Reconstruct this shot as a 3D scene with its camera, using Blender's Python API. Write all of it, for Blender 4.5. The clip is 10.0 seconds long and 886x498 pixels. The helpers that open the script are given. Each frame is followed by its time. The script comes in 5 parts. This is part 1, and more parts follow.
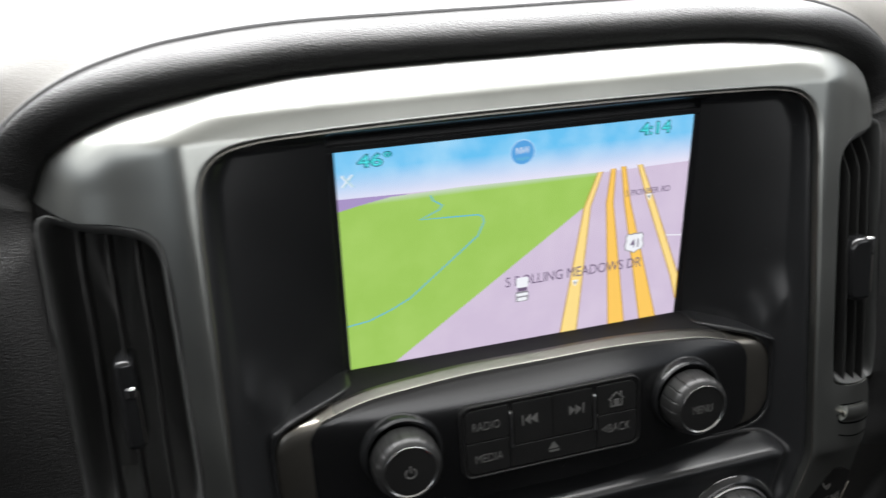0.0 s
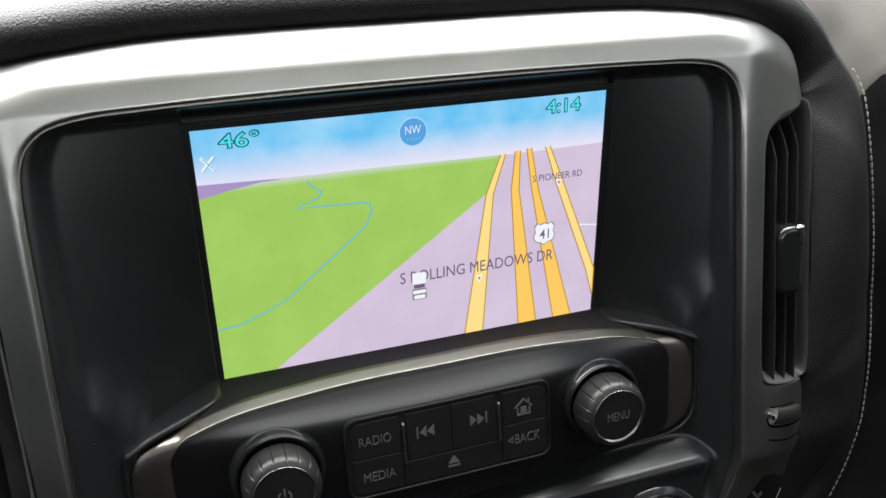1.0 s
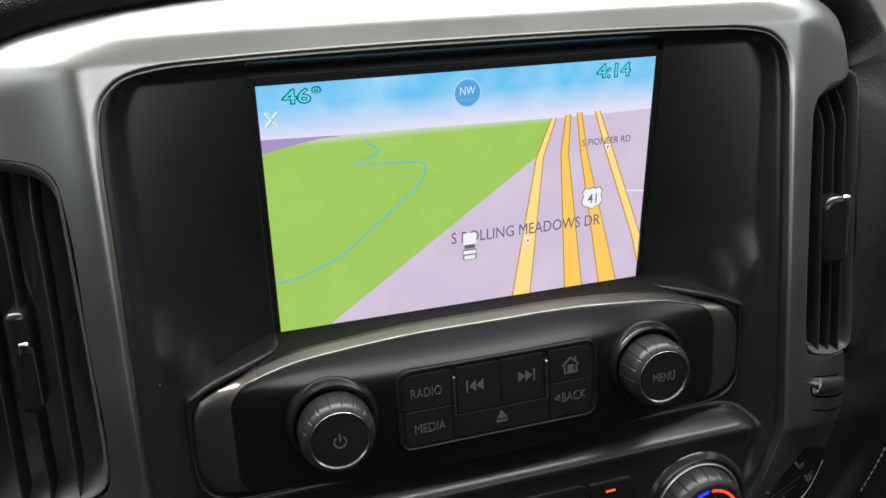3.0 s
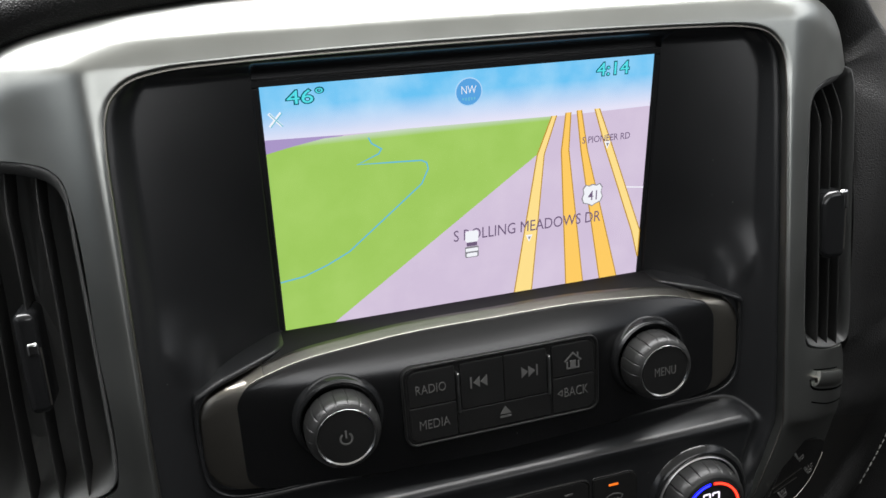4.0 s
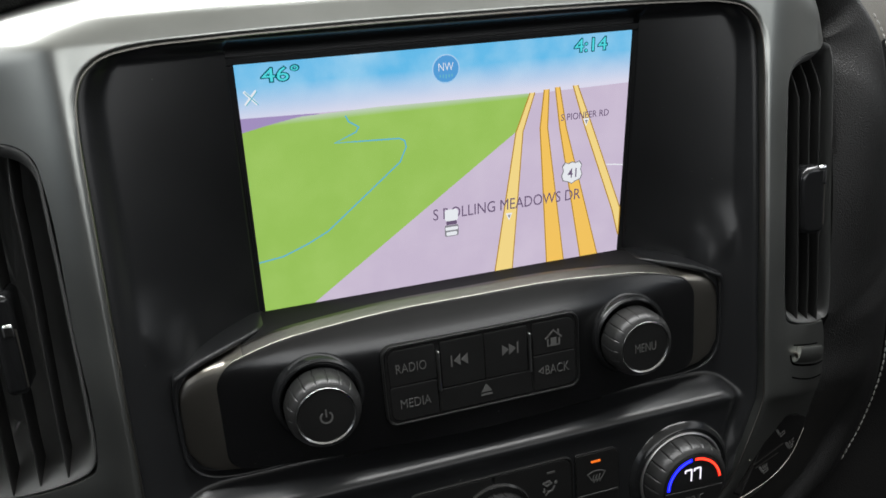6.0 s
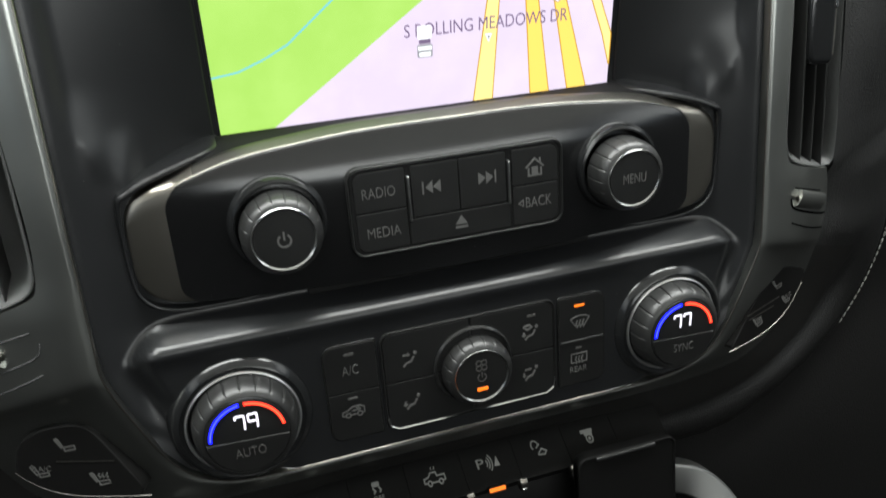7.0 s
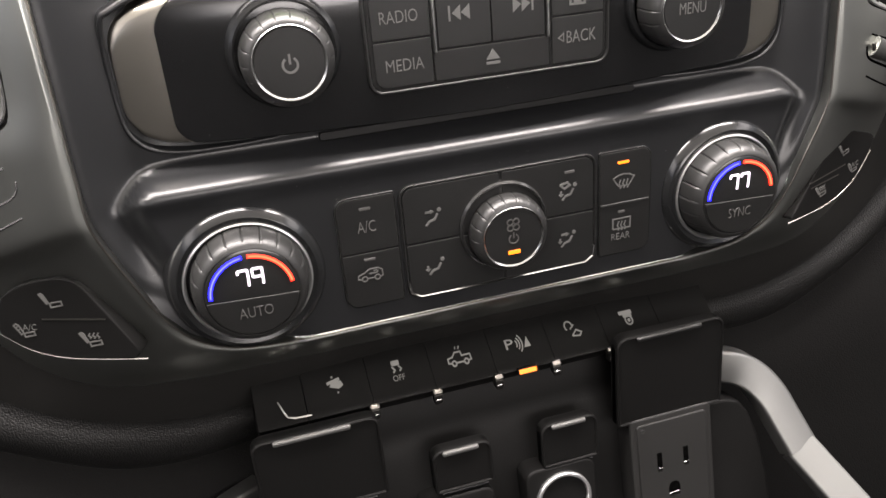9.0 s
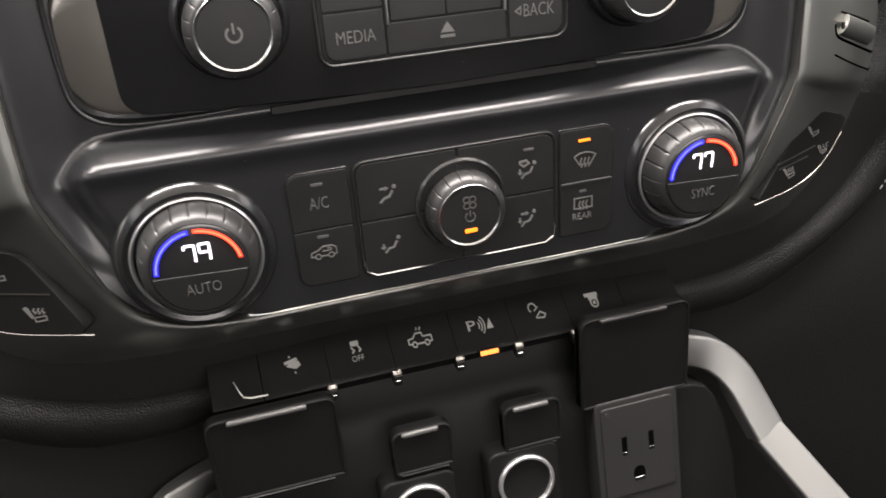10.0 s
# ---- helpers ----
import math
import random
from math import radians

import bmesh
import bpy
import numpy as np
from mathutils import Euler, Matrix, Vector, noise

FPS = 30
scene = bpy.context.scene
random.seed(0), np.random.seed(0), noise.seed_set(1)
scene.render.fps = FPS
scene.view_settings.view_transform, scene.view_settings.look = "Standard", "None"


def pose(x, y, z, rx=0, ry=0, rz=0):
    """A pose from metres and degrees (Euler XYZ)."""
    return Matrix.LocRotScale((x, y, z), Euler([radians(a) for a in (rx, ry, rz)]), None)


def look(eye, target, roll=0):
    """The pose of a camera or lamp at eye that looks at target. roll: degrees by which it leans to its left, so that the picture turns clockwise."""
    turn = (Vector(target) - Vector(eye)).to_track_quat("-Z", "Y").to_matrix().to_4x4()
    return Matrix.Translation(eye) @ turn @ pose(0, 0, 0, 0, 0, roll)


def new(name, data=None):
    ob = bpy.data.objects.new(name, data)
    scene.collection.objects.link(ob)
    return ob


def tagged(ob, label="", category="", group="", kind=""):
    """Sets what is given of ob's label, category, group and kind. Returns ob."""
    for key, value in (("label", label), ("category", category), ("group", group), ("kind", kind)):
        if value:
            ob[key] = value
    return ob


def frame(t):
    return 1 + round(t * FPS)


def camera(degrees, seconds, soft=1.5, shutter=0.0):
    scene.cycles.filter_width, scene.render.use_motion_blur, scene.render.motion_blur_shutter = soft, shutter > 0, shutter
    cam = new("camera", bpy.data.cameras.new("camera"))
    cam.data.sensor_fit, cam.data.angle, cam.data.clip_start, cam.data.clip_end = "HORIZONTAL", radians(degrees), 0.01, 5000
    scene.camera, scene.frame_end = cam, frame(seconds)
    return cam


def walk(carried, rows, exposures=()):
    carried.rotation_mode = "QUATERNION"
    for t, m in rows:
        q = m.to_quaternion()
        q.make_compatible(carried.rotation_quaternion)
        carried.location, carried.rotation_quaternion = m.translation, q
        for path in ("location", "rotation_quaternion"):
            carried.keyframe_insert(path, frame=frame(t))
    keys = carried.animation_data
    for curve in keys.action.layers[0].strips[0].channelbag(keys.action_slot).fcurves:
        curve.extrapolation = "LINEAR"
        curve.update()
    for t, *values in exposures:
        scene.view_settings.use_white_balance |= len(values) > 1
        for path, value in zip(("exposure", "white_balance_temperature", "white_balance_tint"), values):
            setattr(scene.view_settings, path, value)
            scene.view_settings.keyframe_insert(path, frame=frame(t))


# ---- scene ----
cam = camera(57.48, 10.0, soft=1.5, shutter=0.35)
# The stack's own frame: x to the right, y into the dash, z up the display; it leans back a little in the cab.
STACK = pose(0, 0, 1.0, -6, 0, 0)
# seconds, eye, point looked at, roll
PATH = [
    (0, (-0.1357, -0.3286, 0.2056), (-0.0589, -0.0656, 0.0833), -1.45),
    (0.5, (-0.0993, -0.3101, 0.1918), (-0.0083, -0.0517, 0.0694), -1.07),
    (1, (-0.0946, -0.3036, 0.1858), (-0.0044, -0.0452, 0.0627), -0.72),
    (1.5, (-0.0972, -0.3071, 0.1790), (-0.0092, -0.0475, 0.0572), -0.38),
    (2, (-0.1058, -0.3086, 0.1792), (-0.0212, -0.0468, 0.0596), -0.35),
    (2.2, (-0.1095, -0.3129, 0.1741), (-0.0267, -0.0503, 0.0549), -0.34),
    (3.5, (-0.1098, -0.3169, 0.1711), (-0.0289, -0.0549, 0.0495), -0.98),
    (4, (-0.1133, -0.3186, 0.1722), (-0.0314, -0.0567, 0.0510), -1.23),
    (4.5, (-0.1113, -0.3199, 0.1726), (-0.0286, -0.0584, 0.0510), -1.25),
    (5, (-0.1097, -0.3207, 0.1730), (-0.0266, -0.0593, 0.0514), -1.44),
    (6.3, (-0.1089, -0.3220, 0.1600), (-0.0242, -0.0642, 0.0320), -1.46),
    (6.5, (-0.1021, -0.3230, 0.1449), (-0.0215, -0.0671, 0.0107), -1.86),
    (7, (-0.0970, -0.3185, 0.1167), (-0.0171, -0.0707, -0.0324), -1.54),
    (7.5, (-0.0903, -0.3120, 0.0927), (-0.0113, -0.0690, -0.0644), -1.42),
    (8, (-0.0891, -0.3150, 0.0856), (-0.0142, -0.0730, -0.0750), -2.04),
    (8.5, (-0.0942, -0.3098, 0.0743), (-0.0238, -0.0689, -0.0900), -2.39),
    (9, (-0.0962, -0.3050, 0.0665), (-0.0276, -0.0653, -0.1004), -2.22),
    (9.5, (-0.0945, -0.3047, 0.0647), (-0.0261, -0.0654, -0.1028), -1.96),
    (10, (-0.0794, -0.3080, 0.0594), (-0.0118, -0.0703, -0.1107), -1.82),
]
EXPOSURES = [(0.0, 0.0, 6300, 10), (5.2, 0.0, 6300, 10), (6.3, -0.2, 6250, 6), (6.6, -0.2, 6150, 1), (6.8, 0.05, 6150, 1), (7.0, 0.6, 6300, 4), (7.2, 1.2, 6200, 3), (7.5, 2.0, 6300, 4), (8.0, 2.1, 6600, 10), (8.6, 1.82, 6800, 16), (9.2, 1.68, 6800, 16), (10.0, 1.65, 6800, 16)]
walk(cam, [(t, STACK @ look(eye, target, roll)) for t, eye, target, roll in PATH], EXPOSURES)

# ---- light: an overcast day through the truck's glass ----
world = bpy.data.worlds.new("overcast")
scene.world = world
world.use_nodes = True
wn = world.node_tree
sky = wn.nodes.new("ShaderNodeTexSky")
sky.sky_type, sky.sun_disc = "NISHITA", False
sky.sun_elevation, sky.sun_rotation = radians(40), radians(20)
cloud = wn.nodes.new("ShaderNodeHueSaturation")
cloud.inputs["Saturation"].default_value = 0.5
wn.links.new(sky.outputs[0], cloud.inputs["Color"])
wn.links.new(cloud.outputs[0], wn.nodes["Background"].inputs[0])
wn.nodes["Background"].inputs[1].default_value = 0.06


def window_light(name, at, target, wide, high, watts, colour=(1.0, 0.98, 0.95)):
    """Daylight that comes in through a pane of the cab."""
    data = bpy.data.lights.new(name, "AREA")
    data.shape, data.size, data.size_y, data.energy, data.color = "RECTANGLE", wide, high, watts, colour
    lamp = new(name, data)
    lamp.matrix_world = look(at, target)
    return lamp


window_light("windshield_daylight", (0, 0.34, 1.44), (0, 0.34 - 0.54, 1.44 - 0.84), 1.35, 0.92, 75.0)
window_light("passenger_window_daylight", (0.86, -0.28, 1.49), (0, -0.28, 1.83), 1.15, 0.40, 2.5)
window_light("driver_window_daylight", (-0.86, -0.28, 1.49), (0, -0.28, 1.83), 1.15, 0.40, 1.9)
window_light("rear_window_daylight", (0.2, -1.15, 1.50), (0.05, 0, 1.05), 1.1, 0.34, 4.0)


# ---- materials ----
def surface(name, colour, rough=0.5, metal=0.0, grain=0.0, grain_size=0.0008, mottle=0.12, mottle_size=0.03, coat=0.0, spec=0.5, glow=None, strength=0.0):
    """Paint, plastic or metal with a fine grain and a broad unevenness in tone and gloss."""
    m = bpy.data.materials.new(name)
    m.use_nodes = True
    nt = m.node_tree
    b = nt.nodes["Principled BSDF"]
    b.inputs["Metallic"].default_value = metal
    b.inputs["Coat Weight"].default_value = coat
    b.inputs["Coat Roughness"].default_value = 0.08
    b.inputs["Specular IOR Level"].default_value = spec
    at = nt.nodes.new("ShaderNodeTexCoord")
    broad = nt.nodes.new("ShaderNodeTexNoise")
    broad.inputs["Scale"].default_value, broad.inputs["Detail"].default_value = 1 / mottle_size, 6
    nt.links.new(at.outputs["Object"], broad.inputs["Vector"])
    tone = nt.nodes.new("ShaderNodeMix")
    tone.data_type = "RGBA"
    tone.inputs[6].default_value = (*[c * (1 - mottle) for c in colour], 1)
    tone.inputs[7].default_value = (*[min(1, c * (1 + mottle)) for c in colour], 1)
    nt.links.new(broad.outputs["Fac"], tone.inputs[0])
    nt.links.new(tone.outputs[2], b.inputs["Base Color"])
    gloss = nt.nodes.new("ShaderNodeMapRange")
    gloss.inputs["To Min"].default_value, gloss.inputs["To Max"].default_value = max(0.02, rough * 0.85), min(1, rough * 1.15)
    nt.links.new(broad.outputs["Fac"], gloss.inputs["Value"])
    nt.links.new(gloss.outputs[0], b.inputs["Roughness"])
    if grain:
        fine = nt.nodes.new("ShaderNodeTexNoise")
        fine.inputs["Scale"].default_value, fine.inputs["Detail"].default_value = 1 / grain_size, 3
        nt.links.new(at.outputs["Object"], fine.inputs["Vector"])
        bump = nt.nodes.new("ShaderNodeBump")
        bump.inputs["Strength"].default_value, bump.inputs["Distance"].default_value = grain, 0.0003
        nt.links.new(fine.outputs["Fac"], bump.inputs["Height"])
        nt.links.new(bump.outputs[0], b.inputs["Normal"])
    if glow:
        b.inputs["Emission Color"].default_value, b.inputs["Emission Strength"].default_value = (*glow, 1), strength
    return m


def leather(name, colour, rough, spec=0.5, relief=0.5):
    """Grained, moulded dash skin: small rounded cells."""
    m = surface(name, colour, rough, mottle=0.2, mottle_size=0.05, spec=spec)
    nt = m.node_tree
    at = nt.nodes.new("ShaderNodeTexCoord")
    cells = nt.nodes.new("ShaderNodeTexVoronoi")
    cells.feature = "SMOOTH_F1"
    cells.inputs["Scale"].default_value = 1600
    nt.links.new(at.outputs["Object"], cells.inputs["Vector"])
    bump = nt.nodes.new("ShaderNodeBump")
    bump.inputs["Strength"].default_value, bump.inputs["Distance"].default_value = relief, 0.0004
    bump.invert = True
    nt.links.new(cells.outputs["Distance"], bump.inputs["Height"])
    nt.links.new(bump.outputs[0], nt.nodes["Principled BSDF"].inputs["Normal"])
    return m


def light_up(name, colour, strength, second=None, fade=None):
    """A lit part of a display or a tell-tale lamp; with a second colour, a soft cloudy mix of the two; fade: heights between which the map pales."""
    m = bpy.data.materials.new(name)
    m.use_nodes = True
    nt = m.node_tree
    b = nt.nodes["Principled BSDF"]
    b.inputs["Base Color"].default_value = (0.01, 0.01, 0.01, 1)
    b.inputs["Roughness"].default_value = 0.25
    b.inputs["Emission Color"].default_value, b.inputs["Emission Strength"].default_value = (*colour, 1), strength
    if second:
        at = nt.nodes.new("ShaderNodeTexCoord")
        clouds = nt.nodes.new("ShaderNodeTexNoise")
        clouds.inputs["Scale"].default_value, clouds.inputs["Detail"].default_value = 45, 4
        nt.links.new(at.outputs["Object"], clouds.inputs["Vector"])
        ramp = nt.nodes.new("ShaderNodeValToRGB")
        ramp.color_ramp.elements[0].position, ramp.color_ramp.elements[0].color = 0.42, (*colour, 1)
        ramp.color_ramp.elements[1].position, ramp.color_ramp.elements[1].color = 0.68, (*second, 1)
        nt.links.new(clouds.outputs["Fac"], ramp.inputs[0])
        nt.links.new(ramp.outputs[0], b.inputs["Emission Color"])
        if fade:
            sep = nt.nodes.new("ShaderNodeSeparateXYZ")
            nt.links.new(at.outputs["Object"], sep.inputs[0])
            rise = nt.nodes.new("ShaderNodeMapRange")
            rise.inputs["From Min"].default_value, rise.inputs["From Max"].default_value = fade[0], fade[1]
            nt.links.new(sep.outputs["Z"], rise.inputs["Value"])
            mix = nt.nodes.new("ShaderNodeMix")
            mix.data_type = "RGBA"
            mix.inputs[7].default_value = (*fade[2], 1)
            nt.links.new(rise.outputs[0], mix.inputs[0])
            nt.links.new(ramp.outputs[0], mix.inputs[6])
            nt.links.new(mix.outputs[2], b.inputs["Emission Color"])
    return m


SILVER = surface("silver_paint", (0.4, 0.41, 0.387), 0.31, metal=1.0, grain=0.025, grain_size=0.0004, mottle=0.1, mottle_size=0.04, coat=0.06)
NICKEL = surface("satin_nickel", (0.185, 0.175, 0.158), 0.34, metal=1.0, grain=0.08, grain_size=0.0005, mottle=0.08, mottle_size=0.02)
# same nickel twice: a shaded tone for the strip, a lit tone for the caps
STRIP = surface("satin_nickel_shaded", (0.135, 0.13, 0.118), 0.36, metal=1.0, grain=0.04, grain_size=0.0005, mottle=0.08, mottle_size=0.02)
CAP = surface("satin_nickel_lit", (0.32, 0.30, 0.265), 0.30, metal=1.0, grain=0.06, grain_size=0.0005, mottle=0.08, mottle_size=0.02)
CHROME = surface("chrome", (0.75, 0.75, 0.75), 0.12, metal=1.0, mottle=0.04)
SATIN = surface("satin_chrome", (0.55, 0.55, 0.55), 0.32, metal=0.9, mottle=0.05)
DIVIDER = surface("dull_chrome", (0.3, 0.3, 0.295), 0.3, metal=1.0, mottle=0.3, mottle_size=0.004)
CONSOLE = surface("console_black", (0.005, 0.0049, 0.0048), 0.5, grain=0.2, grain_size=0.0007, mottle=0.25, spec=0.1)
HANDLE = surface("satin_handle_metal", (0.15, 0.151, 0.147), 0.46, metal=0.9, grain=0.05, mottle=0.05)
FACE = surface("satin_black_face", (0.0052, 0.0053, 0.0056), 0.2, grain=0.02, grain_size=0.0006, mottle=0.2, spec=0.65)
BLACK = surface("black_plastic", (0.0092, 0.0095, 0.0099), 0.17, grain=0.05, grain_size=0.0006, mottle=0.2)
PANEL = surface("panel_black", (0.0118, 0.0122, 0.0130), 0.31, grain=0.07, grain_size=0.0006, mottle=0.15, spec=0.42)
BLADE = surface("blade_black", (0.025, 0.025, 0.0245), 0.65, grain=0.1, mottle=0.2, spec=0.2)
DUCT = surface("duct_black", (0.055, 0.056, 0.055), 0.5, grain=0.1, mottle=0.2)
TIP = surface("tip_metal", (0.5, 0.5, 0.49), 0.24, metal=1.0)
DARK_EDGE = surface("dark_edge", (0.05, 0.048, 0.045), 0.45, metal=1.0)
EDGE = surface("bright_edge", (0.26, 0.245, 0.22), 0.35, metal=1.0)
MATT = surface("matt_black_plastic", (0.012, 0.0123, 0.0126), 0.6, grain=0.2, grain_size=0.0007, mottle=0.2)
RUBBER = surface("knob_rubber", (0.013, 0.013, 0.0128), 0.4, grain=0.12, grain_size=0.0005, mottle=0.2, mottle_size=0.008)
KEY = surface("key_black", (0.0085, 0.0085, 0.0084), 0.4, grain=0.04, spec=0.3, mottle=0.2, mottle_size=0.015)
GLOSS = surface("gloss_black", (0.012, 0.012, 0.012), 0.2, mottle=0.1)
PIANO = surface("piano_key_black", (0.0062, 0.0061, 0.006), 0.3, mottle=0.15, spec=0.05)
# legend ink in a lit tone, since these keys face up to the light
KEY_INK = surface("lit_legend_ink", (0.21, 0.21, 0.2), 0.6, mottle=0.08, mottle_size=0.004)
LIP = surface("lip_black", (0.012, 0.012, 0.0122), 0.75, grain=0.1, mottle=0.2, spec=0.06)
DARK = surface("deep_shadow_plastic", (0.028, 0.028, 0.0285), 0.7, mottle=0.2)
# near-black that puts the shade inside slots, bores and seams into colour
BORE = surface("slot_shade", (0.0015, 0.0015, 0.0015), 0.9, mottle=0.2, spec=0.0)
OUTLET = surface("outlet_grey", (0.0088, 0.0086, 0.0083), 0.55, grain=0.1, mottle=0.15, spec=0.3)
INK = surface("legend_ink", (0.078, 0.078, 0.075), 0.6, mottle=0.08, mottle_size=0.004)
FAINT_INK = surface("faint_legend_ink", (0.045, 0.044, 0.042), 0.6, mottle=0.15, mottle_size=0.004)
DIM_INK = surface("dim_legend_ink", (0.06, 0.059, 0.056), 0.6, mottle=0.12, mottle_size=0.004)
FASCIA = surface("fascia_black", (0.011, 0.0107, 0.0102), 0.42, grain=0.12, mottle=0.2, spec=0.22)
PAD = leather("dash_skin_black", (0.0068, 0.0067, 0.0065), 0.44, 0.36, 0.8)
# one dash skin in two tones: shaded below, lit above
KNEE = leather("dash_skin_shaded", (0.0045, 0.0044, 0.0043), 0.65, 0.07, 0.45)
TOP_PAD = leather("dash_skin_lit", (0.047, 0.0432, 0.0358), 0.55, 0.5, 0.3)
THREAD = surface("grey_thread", (0.24, 0.235, 0.22), 0.8, mottle=0.2, mottle_size=0.003)
CARPET = surface("black_carpet", (0.005, 0.005, 0.005), 0.95, grain=0.6, grain_size=0.002, mottle=0.3, spec=0.0)
CLOTH = surface("headliner_cloth", (0.62, 0.61, 0.58), 0.95, grain=0.3, grain_size=0.002)
# lighter plastic that paints the highlight on the covers' finger edges
EDGE_SHINE = surface("cover_edge_shine", (0.062, 0.062, 0.06), 0.35, grain=0.1, mottle=0.2, mottle_size=0.006)
AMBER = light_up("amber_lamp", (1.0, 0.19, 0.009), 1.12)
BLUE = light_up("blue_arc", (0.004, 0.0055, 1.0), 4.5)
RED = light_up("red_arc", (1.0, 0.024, 0.010), 2.0)
# paler tones that imitate the arcs' overexposed glare
BLUE_CORE = light_up("blue_arc_core", (0.032, 0.036, 1.0), 4.5)
RED_CORE = light_up("red_arc_core", (1.0, 0.075, 0.03), 2.3)
DIGIT = light_up("white_digit", (0.95, 0.88, 1.0), 1.3)

# ---- building blocks: all shapes are given in millimetres of the stack's frame ----
ORIGIN = {}


def thing(name, at, label, category, group="", kind=""):
    """An empty at its base that holds a thing's parts."""
    ob = new(name)
    ob.empty_display_size = 0.01
    ob.matrix_world = STACK @ Matrix.Translation(Vector(at) * 0.001)
    ORIGIN[ob.name] = Vector(at)
    return tagged(ob, label, category, group, kind)


def part(name, bm, material, parent, label="", angle=35, close=True):
    """One mesh under a thing or a part."""
    at = ORIGIN[parent.name]
    if close:
        bmesh.ops.recalc_face_normals(bm, faces=bm.faces)
    for v in bm.verts:
        v.co = (v.co - at) * 0.001
    me = bpy.data.meshes.new(name)
    bm.to_mesh(me)
    bm.free()
    me.polygons.foreach_set("use_smooth", [True] * len(me.polygons))
    me.set_sharp_from_angle(angle=radians(angle))
    me.materials.append(material)
    ob = new(name, me)
    ob.parent = parent
    ORIGIN[ob.name] = at
    return tagged(ob, label)


def face_frame(x, y, z, lean=0.0, spin=0.0):
    """A flat frame: u to the right, v up along the face, w out of it; lean: degrees by which its top leans into the dash; spin turns u and v."""
    a = radians(lean)
    u, v, w = Vector((1, 0, 0)), Vector((0, math.sin(a), math.cos(a))), Vector((0, -math.cos(a), math.sin(a)))
    c, s = math.cos(radians(spin)), math.sin(radians(spin))
    u2, v2 = u * c + v * s, v * c - u * s
    return Matrix(((u2.x, v2.x, w.x, x), (u2.y, v2.y, w.y, y), (u2.z, v2.z, w.z, z), (0, 0, 0, 1)))


def lathe(frame_m, profile, n=48, hole=False):
    """Turns rows of (radius, w) about a frame's w axis."""
    bm = bmesh.new()
    rings = []
    for r, w in profile:
        if r < 1e-6:
            rings.append([bm.verts.new(frame_m @ Vector((0, 0, w)))])
        else:
            rings.append([bm.verts.new(frame_m @ Vector((r * math.cos(2 * math.pi * k / n), r * math.sin(2 * math.pi * k / n), w))) for k in range(n)])
    for a, b in zip(rings, rings[1:]):
        for k in range(n):
            j = (k + 1) % n
            if len(a) == 1 and len(b) > 1:
                bm.faces.new((a[0], b[k], b[j]))
            elif len(b) == 1 and len(a) > 1:
                bm.faces.new((a[k], b[0], a[j]))
            elif len(a) > 1:
                bm.faces.new((a[k], b[k], b[j], a[j]))
    return bm


def rounded(x0, y0, x1, y1, r, n=5, radii=None):
    """A rectangle with round corners, counterclockwise; radii: bottom left, bottom right, top right, top left."""
    rs = radii or (r,) * 4
    out = []
    for k, (cx, cy, sx, sy) in enumerate(((x0, y0, 1, 1), (x1, y0, -1, 1), (x1, y1, -1, -1), (x0, y1, 1, -1))):
        q = rs[k]
        for i in range(n + 1):
            a = math.pi + k * math.pi / 2 + i / n * math.pi / 2
            out.append((cx + sx * q + q * math.cos(a), cy + sy * q + q * math.sin(a)))
    return out


def inset(loop, d):
    """The loop moved inwards by d, corner by corner."""
    n, out = len(loop), []
    for k in range(n):
        p, q, r = Vector(loop[k - 1]), Vector(loop[k]), Vector(loop[(k + 1) % n])
        a, b = (q - p), (r - q)
        a, b = (a.normalized() if a.length > 1e-7 else b.normalized()), (b.normalized() if b.length > 1e-7 else a.normalized())
        na, nb = Vector((-a.y, a.x)), Vector((-b.y, b.x))
        m = na + nb
        m = m / max(0.35, 0.5 * m.dot(m)) * 1.0 if m.length > 1e-6 else na
        out.append(tuple(q + m * d))
    return out


def plate(frame_m, loop, back, front, r=0.6, steps=3):
    """A solid plate on a frame with rounded front edges."""
    bm = bmesh.new()
    rows = [(0.0, back)] + [(r * (1 - math.cos(i / steps * math.pi / 2)), front - r + r * math.sin(i / steps * math.pi / 2)) for i in range(steps + 1)]
    rows.append((r * 1.25, front))
    rings = [[bm.verts.new(frame_m @ Vector((*p, w))) for p in (inset(loop, d) if d else loop)] for d, w in rows]
    n = len(loop)
    for a, b in zip(rings, rings[1:]):
        for k in range(n):
            bm.faces.new((a[k], a[(k + 1) % n], b[(k + 1) % n], b[k]))
    bm.faces.new(rings[-1])
    bm.faces.new(list(reversed(rings[0])))
    return bm


def frame_ring(frame_m, loop, wide, back, front, r=0.3):
    """A raised border along a loop, wide inwards."""
    bm = bmesh.new()
    rows = [(0, back), (0, front - r), (r, front), (wide - r, front), (wide, front - r), (wide, back)]
    rings = [[bm.verts.new(frame_m @ Vector((*p, w))) for p in inset(loop, d)] for d, w in rows]
    n = len(loop)
    for a, b in zip(rings, rings[1:] + rings[:1]):
        for k in range(n):
            bm.faces.new((a[k], a[(k + 1) % n], b[(k + 1) % n], b[k]))
    return bm


def loft(rows, closed=False):
    """A skin through rows of points of equal length."""
    bm = bmesh.new()
    grid = [[bm.verts.new(p) for p in row] for row in rows]
    n = len(rows[0])
    for a, b in zip(grid, grid[1:]):
        for k in range(n if closed else n - 1):
            j = (k + 1) % n
            bm.faces.new((a[k], a[j], b[j], b[k]))
    return bm


